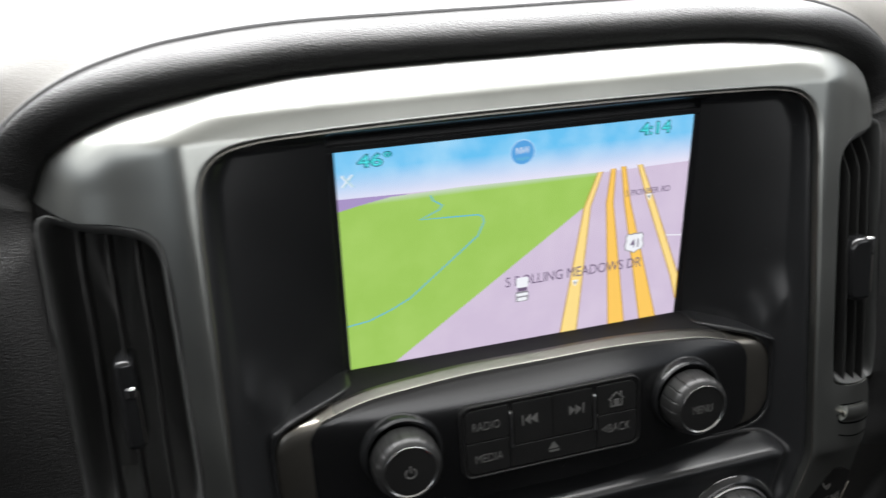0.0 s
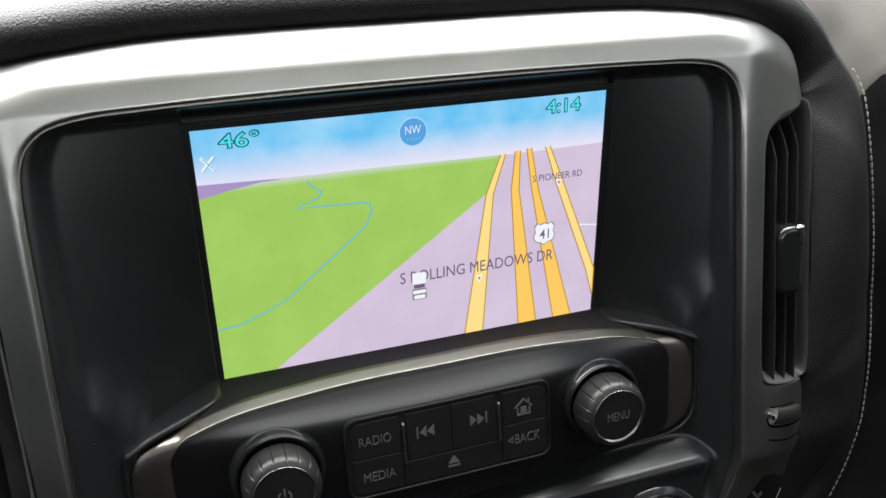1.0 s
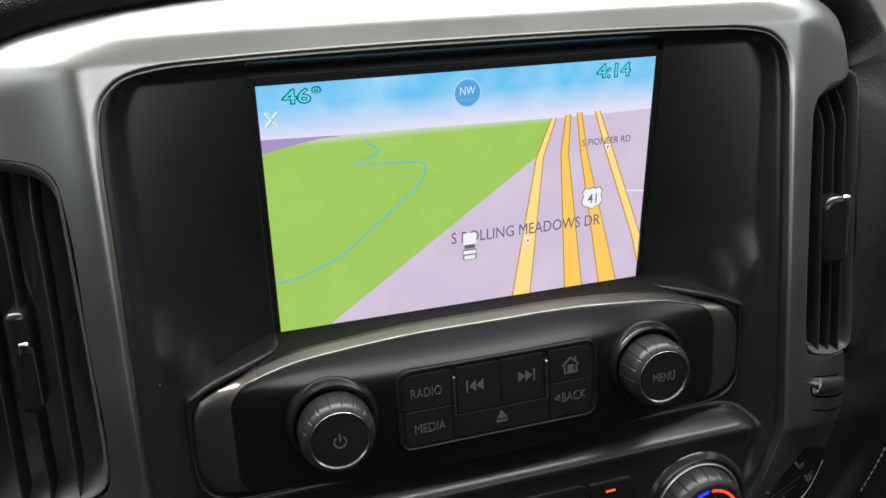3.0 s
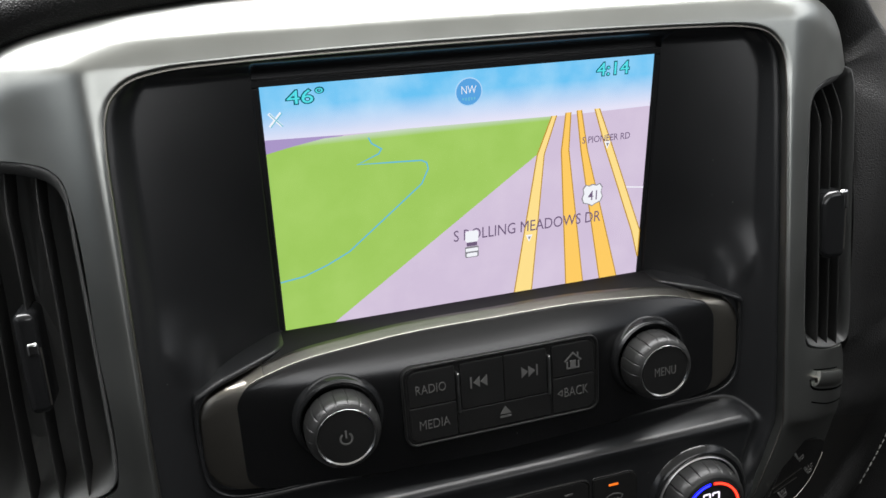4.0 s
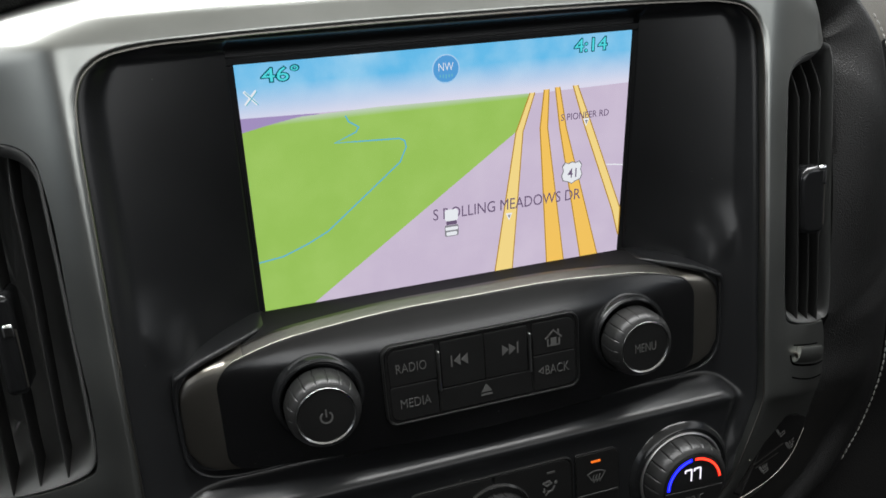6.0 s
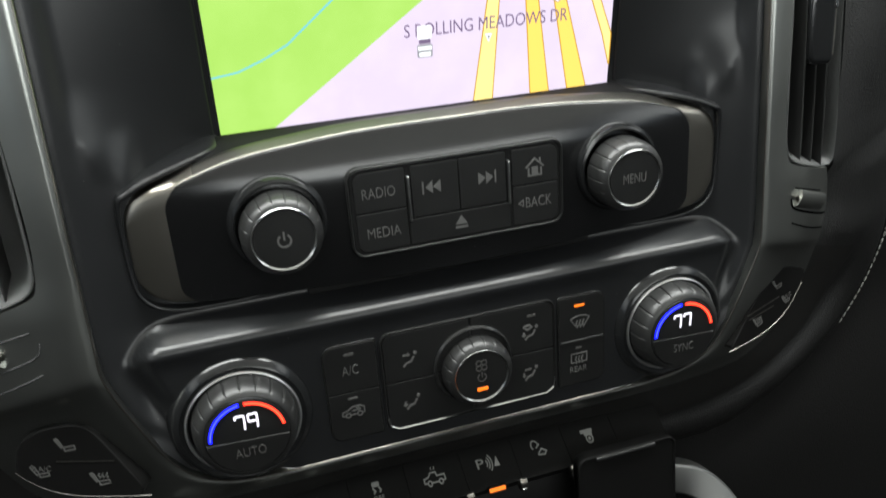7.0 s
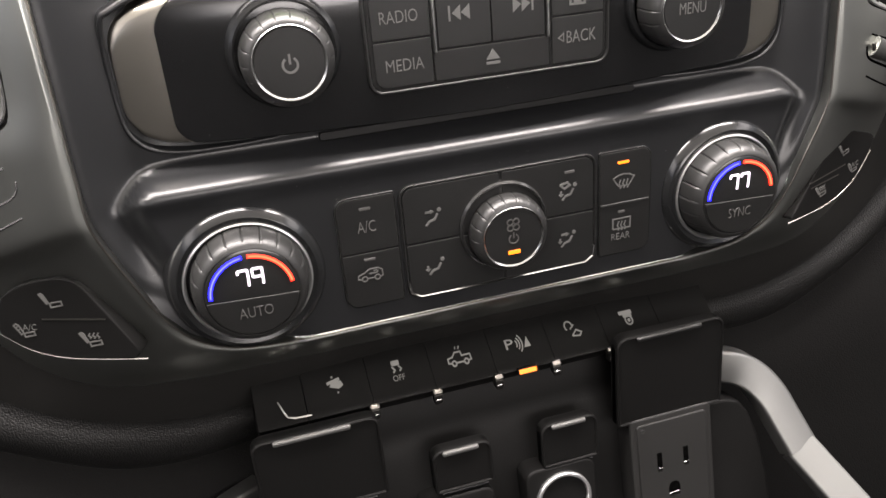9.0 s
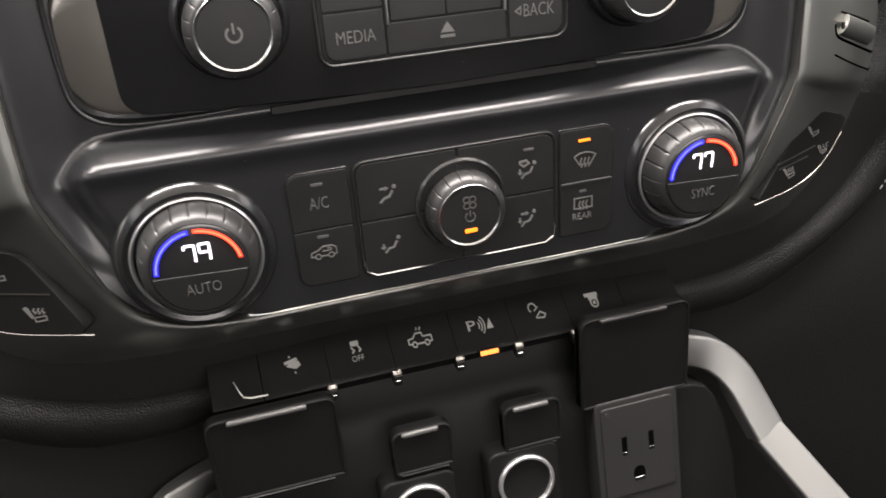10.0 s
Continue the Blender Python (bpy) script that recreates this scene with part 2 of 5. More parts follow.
def sweep(path, section, ups=None):
    """A closed section (rows of a, b) along a path of points, capped."""
    bm = bmesh.new()
    path = [Vector(p) for p in path]
    rings = []
    for k, p in enumerate(path):
        t = (path[min(k + 1, len(path) - 1)] - path[max(k - 1, 0)]).normalized()
        up = Vector(ups[k]) if ups else Vector((0, -1, 0.2))
        side = t.cross(up).normalized()
        up = side.cross(t).normalized()
        rings.append([bm.verts.new(p + side * a + up * b) for a, b in section])
    n = len(section)
    for a, b in zip(rings, rings[1:]):
        for k in range(n):
            bm.faces.new((a[k], a[(k + 1) % n], b[(k + 1) % n], b[k]))
    bm.faces.new(rings[0])
    bm.faces.new(list(reversed(rings[-1])))
    return bm


def smooth_path(points, times=2):
    """Rounds a polyline by cutting its corners."""
    pts = [Vector(p) for p in points]
    for _ in range(times):
        out = [pts[0]]
        for a, b in zip(pts, pts[1:]):
            out += [a.lerp(b, 0.25), a.lerp(b, 0.75)]
        pts = out + [pts[-1]]
    return pts


def strokes(frame_m, lines, wide=0.45, w=0.0, deep=0.25, discs=(), fills=(), scale=1.0, at=(0, 0)):
    """A printed symbol: thin raised strokes, discs (u, v, radius) and filled outlines on a frame."""
    bm = bmesh.new()

    def solid(loop):
        loop = [(at[0] + scale * p[0], at[1] + scale * p[1]) for p in loop]
        if sum(a[0] * b[1] - b[0] * a[1] for a, b in zip(loop, loop[1:] + loop[:1])) < 0:
            loop.reverse()
        top = [bm.verts.new(frame_m @ Vector((*p, w + deep))) for p in loop]
        low = [bm.verts.new(frame_m @ Vector((*p, w - 0.2))) for p in loop]
        bm.faces.new(top)
        for k in range(len(loop)):
            j = (k + 1) % len(loop)
            bm.faces.new((low[k], low[j], top[j], top[k]))

    half = wide / 2 / scale
    for line in lines:
        pts = [Vector(p) for p in line]
        ring = []
        for k, p in enumerate(pts):
            a = (p - pts[k - 1]).normalized() if k else (pts[1] - p).normalized()
            b = (pts[k + 1] - p).normalized() if k + 1 < len(pts) else a
            t = (a + b).normalized() if (a + b).length > 1e-4 else a
            nrm = Vector((-t.y, t.x)) * (half / max(0.5, t.dot(b)))
            corners = [(p + nrm, w + deep), (p - nrm, w + deep), (p - nrm, w - 0.2), (p + nrm, w - 0.2)]
            ring.append([bm.verts.new(frame_m @ Vector((at[0] + scale * q.x, at[1] + scale * q.y, h))) for q, h in corners])
        for a, b in zip(ring, ring[1:]):
            for k in range(4):
                bm.faces.new((a[k], a[(k + 1) % 4], b[(k + 1) % 4], b[k]))
        bm.faces.new(ring[0]), bm.faces.new(list(reversed(ring[-1])))
    for x, y, r in discs:
        solid([(x + r * math.cos(k * math.pi / 6), y + r * math.sin(k * math.pi / 6)) for k in range(12)])
    for loop in fills:
        solid(list(loop))
    return bm


def arc(x, y, r, a0, a1, n=16):
    return [(x + r * math.cos(radians(a0 + (a1 - a0) * k / n)), y + r * math.sin(radians(a0 + (a1 - a0) * k / n))) for k in range(n + 1)]


def lettering(frame_m, text, u, v, high, wide=0.0, deep=0.2, slant=0.0, thick=0.0):
    """Raised print in the built-in font, centred at (u, v), so high and so wide."""
    curve = bpy.data.curves.new("print", "FONT")
    curve.body, curve.size, curve.extrude, curve.resolution_u = text, 10, 0.5, 3
    curve.offset = thick - 0.1
    ob = bpy.data.objects.new("print", curve)
    scene.collection.objects.link(ob)
    me = bpy.data.meshes.new_from_object(ob.evaluated_get(bpy.context.evaluated_depsgraph_get()))
    bm = bmesh.new()
    bm.from_mesh(me)
    bpy.data.objects.remove(ob)
    bpy.data.curves.remove(curve)
    bpy.data.meshes.remove(me)
    xs, ys = [p.co.x for p in bm.verts], [p.co.y for p in bm.verts]
    x0, x1, y0, y1 = min(xs), max(xs), min(ys), max(ys)
    sv = high / (y1 - y0)
    su = wide / (x1 - x0) if wide else sv
    for p in bm.verts:
        a, b = (p.co.x - (x0 + x1) / 2) * su, (p.co.y - (y0 + y1) / 2) * sv
        p.co = frame_m @ Vector((u + a + slant * b, v + b, deep * (0.5 + p.co.z)))
    return bm


def spline(points, x):
    """Smooth interpolation in rows of (x, value)."""
    xs = [p[0] for p in points]
    return float(np.interp(x, xs, [p[1] for p in points]))


def ease(a, b, x):
    t = min(1.0, max(0.0, (x - a) / (b - a)))
    return t * t * (3 - 2 * t)


# ---- the setting: the truck's cab ----
def wall_slab(name, points, thick, material, label, category):
    """A flat slab in the cab from its corners in metres, with thickness."""
    p = [Vector(q) for q in points]
    n = (p[1] - p[0]).cross(p[-1] - p[0]).normalized() * thick
    bm = bmesh.new()
    a, b = [bm.verts.new(q) for q in p], [bm.verts.new(q + n) for q in p]
    bm.faces.new(a), bm.faces.new(list(reversed(b)))
    for k in range(len(p)):
        j = (k + 1) % len(p)
        bm.faces.new((a[k], b[k], b[j], a[j]))
    bmesh.ops.recalc_face_normals(bm, faces=bm.faces)
    me = bpy.data.meshes.new(name)
    bm.to_mesh(me)
    bm.free()
    me.materials.append(material)
    return tagged(new(name, me), label, category, kind="structure")


wall_slab("floor", [(-0.9, -1.5, 0.42), (0.9, -1.5, 0.42), (0.9, 0.9, 0.42), (-0.9, 0.9, 0.42)], -0.04, CARPET, "black carpeted floor of the truck cab", "floor")
wall_slab("ceiling", [(-0.9, -1.5, 1.74), (0.9, -1.5, 1.74), (0.9, -0.08, 1.74), (-0.9, -0.08, 1.74)], 0.04, CLOTH, "grey cloth headliner of the truck cab", "ceiling")
wall_slab("wall_front", [(-0.9, 0.88, 0.42), (0.9, 0.88, 0.42), (0.9, 0.88, 1.17), (-0.9, 0.88, 1.17)], 0.04, CARPET, "dark firewall under the windshield", "wall")
wall_slab("wall_rear", [(-0.9, -1.2, 0.42), (0.9, -1.2, 0.42), (0.9, -1.2, 1.3), (-0.9, -1.2, 1.3)], 0.04, CARPET, "dark rear wall of the cab", "wall")
# unseen panel, added to keep rear sky light off the bezel's left side
wall_slab("rear_light_block", [(-0.9, -1.2, 1.3), (-0.4, -1.2, 1.3), (-0.4, -1.2, 1.735), (-0.9, -1.2, 1.735)], 0.04, CARPET, "added dark panel that blocks light at the cab's rear left", "wall")
for side, word in ((-1, "driver"), (1, "passenger")):
    wall_slab(f"wall_{word}", [(0.9 * side, -1.5, 0.42), (0.9 * side, 0.9, 0.42), (0.9 * side, 0.9, 1.165), (0.9 * side, 0.35, 1.24), (0.9 * side, -1.5, 1.24)], 0.04, MATT, f"dark door panel on the {word} side", "wall")
    wall_slab(f"pillar_{word}", [(0.9 * side, -0.1, 1.74), (0.9 * side, 0.0, 1.71), (0.9 * side, 0.9, 1.17), (0.9 * side, 0.78, 1.17)], 0.04, CLOTH, f"grey windshield pillar on the {word} side", "pillar")


# ---- silver bezel ring round the centre stack ----
def edge_out(z):
    """How far the bezel's inner edge stands towards the cab at a height."""
    return 38 - 0.19 * z if z > -75 else 52.3 + 0.12 * (-75 - z)


# right half, from top centre to bottom centre: inner x, z; outer x, z; the outer edge's drop; the crown between
RING_TOP = [
    (0, 118.5, 0, 139, 16.5, 0.4), (50, 118.3, 50, 139, 16.5, 0.4), (100, 117.3, 100, 138, 17, 0.4), (122, 116.0, 127, 135.6, 18.5, 0.4),
    (133.2, 113.2, 153, 131, 22, 0.5), (139.6, 107.8, 180, 122, 29, 0.7), (142.6, 100.8, 200, 109.5, 34, 1.0), (143.5, 95, 210, 92, 36, 1.2),
    (143.8, 91, 192, 87.6, 0, 1.6), (144, 88, 173, 87.2, 0, 1.6),
]
RING_SIDE = [
    (144.1, 85, 165, 85.8, 0, 1.6), (144.3, 81, 160.6, 82, 0, 1.5), (144.4, 75, 159, 75, 0, 1.5), (145.4, 20, 158.8, 20, 0, 1.5),
    (146, -28, 159.5, -31, 0, 1.5), (146, -33, 161.5, -37.5, 0, 1.5), (146, -36, 168, -41.5, 0, 1.5), (146, -41, 203, -55, 0, 2),
    (146.2, -50, 207, -63, 0, 2),
]
RING_FOOT = [
    (146.3, -62, 208, -76, 27, 2), (146.3, -71, 206, -92, 26, 0.5), (145.4, -76, 204, -99, 26, -3), (138.5, -95, 196, -122, 25, -3),
    (131, -112, 184, -140, 24, -2.5), (122, -124, 162, -152, 20, 0), (110, -130.5, 128, -155, 17, -1), (96, -133, 98, -155, 16, -1.2),
    (50, -133.5, 50, -155, 16, -1.2), (0, -133.5, 0, -155, 16, -1.2),
]
RING = RING_TOP + RING_SIDE + RING_FOOT


def bezel_drop(x, z):
    """How far the bezel's broad face falls back from its inner edge: a curved flank, an upright crease beside the opening, a flatter band along the top."""
    t = max(0.0, (abs(x) - 144) / 62)
    flank = spline([(-60, 27), (80, 31), (100, 33)], z) * t ** 1.6 - 8.0 * t * max(0.0, 1 - t) * (1 - 0.3 * t)
    crease = 0.11 * max(0.0, abs(x) - 147.5) * ease(-50, -25, z) * ease(45, 25, abs(x) - 147.5)
    up = max(0.0, z - 118.5)
    return flank + crease + 0.2 * up + 0.3 * max(0.0, up - 8.5)


def ring_row(row, steps=24):
    xi, zi, xo, zo, drop, crown = row
    hi = edge_out(zi)
    out = [(xi, hi - 6, zi), (xi, hi - 0.8, zi)]
    for k in range(steps + 1):
        t = (k / steps) ** 1.4
        fall = drop * t ** 1.6 - crown * 4 * t * (1 - t) * (1 - 0.3 * t)
        out.append((xi + (xo - xi) * t, hi - 0.8 + 0.8 * ease(0, 0.06, t) - fall, zi + (zo - zi) * t))
    out.append((xo, out[-1][1] - 6, zo))
    return [(x, -h, z) for x, h, z in out]


FINE = 6


def refine(rows, n=FINE, breaks=()):
    """More rows between the given ones, on smooth curves but for the rows that are corners."""
    out = []
    for k in range(len(rows) - 1):
        before = rows[k - 1] if k else [(-x, y, z) for x, y, z in rows[1]]
        after = rows[k + 2] if k + 2 < len(rows) else [(-x, y, z) for x, y, z in rows[-2]]
        for i in range(n):
            t = i / n
            row = []
            for p0, p1, p2, p3 in zip(before, rows[k], rows[k + 1], after):
                p0, p1, p2, p3 = Vector(p0), Vector(p1), Vector(p2), Vector(p3)
                d1, d2, d0 = (p2 - p1).length, (p3 - p2).length, (p1 - p0).length
                m1 = ((p1 - p0) / max(d0, 1e-6) + (p2 - p1) / max(d1, 1e-6)) * 0.5 * d1 if d0 > 1e-6 and k not in breaks else p2 - p1
                m2 = ((p2 - p1) / max(d1, 1e-6) + (p3 - p2) / max(d2, 1e-6)) * 0.5 * d1 if d2 > 1e-6 and k + 1 not in breaks else p2 - p1
                h00, h10, h01, h11 = 2 * t ** 3 - 3 * t ** 2 + 1, t ** 3 - 2 * t ** 2 + t, -2 * t ** 3 + 3 * t ** 2, t ** 3 - t ** 2
                row.append(tuple(p1 * h00 + m1 * h10 + p2 * h01 + m2 * h11))
            out.append(row)
    return out + [list(rows[-1])]


half = [ring_row(r) for r in RING]
fine = refine(half, breaks=(7, 8, 16, 17, 18))


RIM = [(row[-1][0], row[-1][2]) for row in fine[:7 * FINE + 1]]


def bezel_face(x, z):
    """How far the bezel's face stands out; it rolls off towards its upper outer rim."""
    a = abs(x)
    far = min(math.hypot(a - p, z - q) for p, q in RIM) if z > 70 else 99.0
    return edge_out(z) - bezel_drop(x, z) - (5.0 + 5.0 * ease(125, 155, a) * ease(212, 190, a)) * max(0.0, 1 - far / 15) ** 2.3


for k in range(22 * FINE):
    pure = 1 - ease(19 * FINE, 22 * FINE, k)
    row = fine[k]
    x0, y0, z0 = row[1]
    base = bezel_face(x0, z0) - edge_out(z0)
    for j in range(2, len(row) - 1):
        x, y, z = row[j]
        off = math.hypot(x - x0, z - z0)
        rim = 0.8 * (1 - ease(0, 1.8, off))
        row[j] = (x, y + pure * (rim + base * (1 - ease(0, 7, off)) - bezel_face(x, z) - y), z)
    row[-1] = (row[-2][0], row[-2][1] + 6, row[-2][2])
half = fine[::FINE]
whole = fine + [[(-x, y, z) for x, y, z in row] for row in reversed(fine[1:-1])]
dash = thing("dashboard", (0, 60, -200), "black grained soft dashboard with a silver bezel and grey stitching", "dashboard", kind="structure")
part("bezel", loft(whole + [whole[0]]), SILVER, dash, "satin silver painted bezel", angle=40)
rim_path = [Vector(row[1]) for row in whole] + [Vector(whole[0][1])]
part("rim_line", sweep(rim_path, [(0.45 * math.cos(k * math.pi / 3), 0.45 * math.sin(k * math.pi / 3)) for k in range(6)]), NICKEL, dash, "thin bright inner edge")

# ---- black padded surround and dash pad ----
OUTER = [
    (0, 157, -14), (50, 157, -14), (100, 156.5, -14), (128, 154.5, -14), (158, 150, -14), (190, 139, -17), (214, 123, -19), (228, 107, -18),
    (234, 99, -15), (236.5, 94.5, -13), (238.5, 90, -11), (241, 82, -8), (249, 47, -3), (257.5, 5, 0.5), (261.5, -20, 2), (262.3, -26, 2), (263, -31, 2.5),
    (264, -37, 3), (266, -54, 5), (268, -75, 7), (268, -95, 9), (266, -110, 12), (256, -140, 16), (236, -165, 22), (203, -188, 28), (165, -208, 30),
    (125, -212, 28), (50, -205, 16), (0, -205, 16),
]


def surround_row(row, ring):
    xo, zo, ho = row
    xi, yi, zi = ring[-2]
    hi = -yi
    low = ease(-95, -150, zo)
    out = [(xi, hi - 6, zi)]
    for k in range(17):
        t = k / 16
        roll_up = (1 - low) * 4.5 * math.sin(math.pi * t) ** 0.6 + low * 5.5 * math.sin(math.pi * min(1.0, max(0.0, (t - 0.5) / 0.5))) ** 0.9
        out.append((xi + (xo - xi) * t, hi - 2 + (ho - hi + 2) * t ** (2.6 + 1.8 * ease(90, 130, zo) - 1.2 * low) + roll_up, zi + (zo - zi) * t))
    out.append((xo + (xo - xi) * 0.02, ho - 7, zo + (zo - zi) * 0.04))
    return [(x, -h, z) for x, h, z in out]


srows = [surround_row(a, b) for a, b in zip(OUTER, half)]
# vents stand inside the surround, so its inner edge keeps clear of them
for k in range(8, 18):
    xo, zo, ho = OUTER[k]
    zi = RING[k][3]
    lined = [(209.0, -(edge_out(zi) - 40), zi)]
    for i in range(17):
        t = i / 16
        z = zi + (zo - zi) * t
        hi = edge_out(z) - 27 - 10 * ease(55, 88, z)
        rolled = hi - 2 + (ho - hi + 2) * t ** 2.6 + 4.5 * math.sin(math.pi * t) ** 0.6
        slack = hi + (ho - hi) * t + 7 * math.sin(math.pi * t) ** 0.8
        lined.append((209.0 + (xo - 209.0) * t, -(rolled + (slack - rolled) * ease(86, 40, zi)), z))
    srows[k] = lined + [srows[k][-1]]
sfine = refine(srows, breaks=(7, 8, 17, 18))
LOW = 21 * FINE
flip = lambda rows: [[(-x, y, z) for x, y, z in row] for row in reversed(rows)]
upper = sfine[:LOW + 1]
lower = sfine[LOW:] + flip(sfine[LOW:-1])
part("padded_surround", loft(flip(upper[1:]) + upper), PAD, dash, "black grained rolled surround", angle=60)
part("padded_surround", loft([row[8:] for row in lower]), PAD, dash, "black grained rolled surround", angle=60)
part("lower_fascia", loft([row[:9] for row in lower]), FASCIA, dash, "smooth dark fascia under the bezel", angle=60)

FAR = [
    (0, 172, -480), (80, 172, -480), (180, 172, -480), (260, 172, -470), (380, 169, -460), (520, 160, -440), (640, 148, -400), (720, 134, -360),
    (740, 122, -330), (740, 115, -310), (740, 108, -290), (740, 95, -250), (740, 50, -160), (740, 0, -100), (740, -24, -90), (740, -30, -90), (740, -33, -90),
    (740, -37, -90), (740, -54, -85), (740, -75, -80), (740, -110, -70), (740, -180, -40), (740, -340, 30), (680, -480, 100), (540, -520, 120), (380, -530, 130),
    (240, -530, 130), (100, -530, 130), (0, -530, 130),
]


def pad_row(a, far):
    """From the stitched seam outwards: a soft shoulder, then the long flat of the dash."""
    xa, za, ha = a
    xf, zf, hf = far
    out = []
    for k in range(15):
        t = (k / 14) ** 2.2
        swell = 7 * ease(0, 0.06, t) * (1 - ease(0.1, 1, t))
        up = 1.0 if za > 60 else max(0.0, za / 60)
        out.append((xa + (xf - xa) * t, -(ha - 5 + (hf - ha + 5) * (t if za > 60 else t ** 0.8) + swell * (1 - up)), za + (zf - za) * t + swell * up))
    return out


prows = [pad_row(a, f) for a, f in zip(OUTER, FAR)]
pfine = refine(prows)
# the skin changes from its lit tone to its shaded tone here
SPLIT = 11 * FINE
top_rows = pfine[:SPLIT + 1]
part("dash_pad", loft([[(-x, y, z) for x, y, z in row] for row in reversed(top_rows[1:])] + top_rows), TOP_PAD, dash, "grained upper dash pad in a lit tone", angle=60)
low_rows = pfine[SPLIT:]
part("knee_pad", loft(low_rows + [[(-x, y, z) for x, y, z in row] for row in reversed(low_rows[:-1])]), KNEE, dash, "grained lower dash pad in a shaded tone", angle=60)

# dark tube laid along the seam to stand for its groove's shade
seam_shade = refine([[(x, -(h - 2.0), z)] for x, z, h in OUTER])
seam_shade = [row[0] for row in seam_shade] + [(-row[0][0], row[0][1], row[0][2]) for row in reversed(seam_shade[1:-1])]
part("seam_dark_line", sweep(seam_shade + seam_shade[:1], [(1.5 * math.cos(k * math.pi / 4), 1.5 * math.sin(k * math.pi / 4)) for k in range(8)]), DARK, dash, "narrow black line along the seam, standing for its shade")

# stitches along the seam, one by one
seam = [Vector((x + 3.2, -(h + 0.2), z + 0.4)) for x, z, h in OUTER[8:24]]
run = smooth_path(seam, 2)
lengths = [0.0]
for a, b in zip(run, run[1:]):
    lengths.append(lengths[-1] + (b - a).length)
step, at = 4.0, 2.0
shared = None
while at < lengths[-1] - 4:
    k = max(i for i, d in enumerate(lengths) if d <= at)
    p = run[k].lerp(run[k + 1], (at - lengths[k]) / max(1e-6, lengths[k + 1] - lengths[k]))
    t = (run[k + 1] - run[k]).normalized()
    if shared is None:
        bm = bmesh.new()
        ring = [[bm.verts.new((0.5 * r * math.cos(q * math.pi / 2.5), 0.5 * r * math.sin(q * math.pi / 2.5), w)) for q in range(5)] for w, r in ((-1.5, 0.5), (-0.7, 1.0), (0.7, 1.0), (1.5, 0.5))]
        for a, b in zip(ring, ring[1:]):
            for q in range(5):
                bm.faces.new((a[q], a[(q + 1) % 5], b[(q + 1) % 5], b[q]))
        bm.faces.new(list(reversed(ring[0]))), bm.faces.new(ring[-1])
        bmesh.ops.scale(bm, vec=(0.001,) * 3, verts=bm.verts)
        shared = bpy.data.meshes.new("stitch")
        bm.to_mesh(shared)
        bm.free()
        shared.materials.append(THREAD)
    ob = new("stitch", shared)
    ob.parent = dash
    ob.matrix_local = Matrix.Translation((p - ORIGIN[dash.name]) * 0.001) @ t.to_track_quat("Z", "Y").to_matrix().to_4x4()
    at += step


# ---- black inner panel: the display's recess, the radio's shoulder, the climate housing ----
def half_width(z):
    return spline([(-133.5, 96), (-130.5, 110), (-124, 122), (-112, 131), (-95, 138.5), (-76, 145.4), (-60, 146.2), (0, 145.6), (80, 144.2), (94, 143.4), (100.8, 142.4), (107.6, 139.5), (113.2, 133), (116.0, 121.5), (117.3, 100)], z)


def curve(points, x):
    """Smooth interpolation in rows of (x, value) with a level start."""
    k = max(i for i in range(len(points) - 1) if points[i][0] <= x or i == 0)
    (x0, v0), (x1, v1) = points[k], points[k + 1]
    rise = (v1 - v0) / (x1 - x0)
    m0 = (v1 - points[k - 1][1]) / (x1 - points[k - 1][0]) if k else 0.0
    m1 = (points[k + 2][1] - v0) / (points[k + 2][0] - x0) if k + 2 < len(points) else rise
    t, d = min(1.0, (x - x0) / (x1 - x0)), x1 - x0
    return v0 * (2 * t ** 3 - 3 * t ** 2 + 1) + m0 * d * (t ** 3 - 2 * t ** 2 + t) + v1 * (3 * t ** 2 - 2 * t ** 3) + m1 * d * (t ** 3 - t ** 2)


def radio_top(x):
    return curve([(0, 4.5), (37, 4.0), (70, 1.2), (88, -1.5), (109, -7.5), (117, -10.0), (121, -11.6), (124, -13.6), (126.5, -16.6), (128, -20)], abs(x))


def radio_bottom(x):
    return spline([(0, -57), (100, -56), (116, -55), (123, -52), (127, -46), (128, -40)], abs(x))


def radio_out(x, z):
    return 39.6 - 0.15 * (z + 20) - 9.5 * (x / 120) ** 2


def roll(x, z):
    """The upper facet of the radio's face: how far it falls back towards the strip."""
    return 0.46 * 1.8 * math.log(1 + math.exp((z + 10.6) / 1.8))


def climate_out(z):
    return 52.3 - 0.15 * (z + 94)


def flare_out(a, z):
    """The sloping side of the display's recess, from the screen's edge towards the bezel."""
    lift = 1 + (0.08 + 0.2 * ease(122, 133, a)) * ease(30, -10, z)
    return min((a - 86) * 0.53 * (edge_out(z) - 8) / 32 * lift, edge_out(z) - 10) * ease(-66, -42, z)


def side_out(a, z):
    """The panel beside the radio: it rises from the radio's lip to the bezel."""
    low = 39.6 - 0.15 * (z + 20) - 9.5 * (128 / 120) ** 2 - 1.6
    t = min(1.0, max(0.0, (a - 124) / (half_width(z) - 2.0 - 124)))
    return low + (edge_out(z) - 5.5 - low) * (0.35 * t + 0.65 * t ** 2.2)


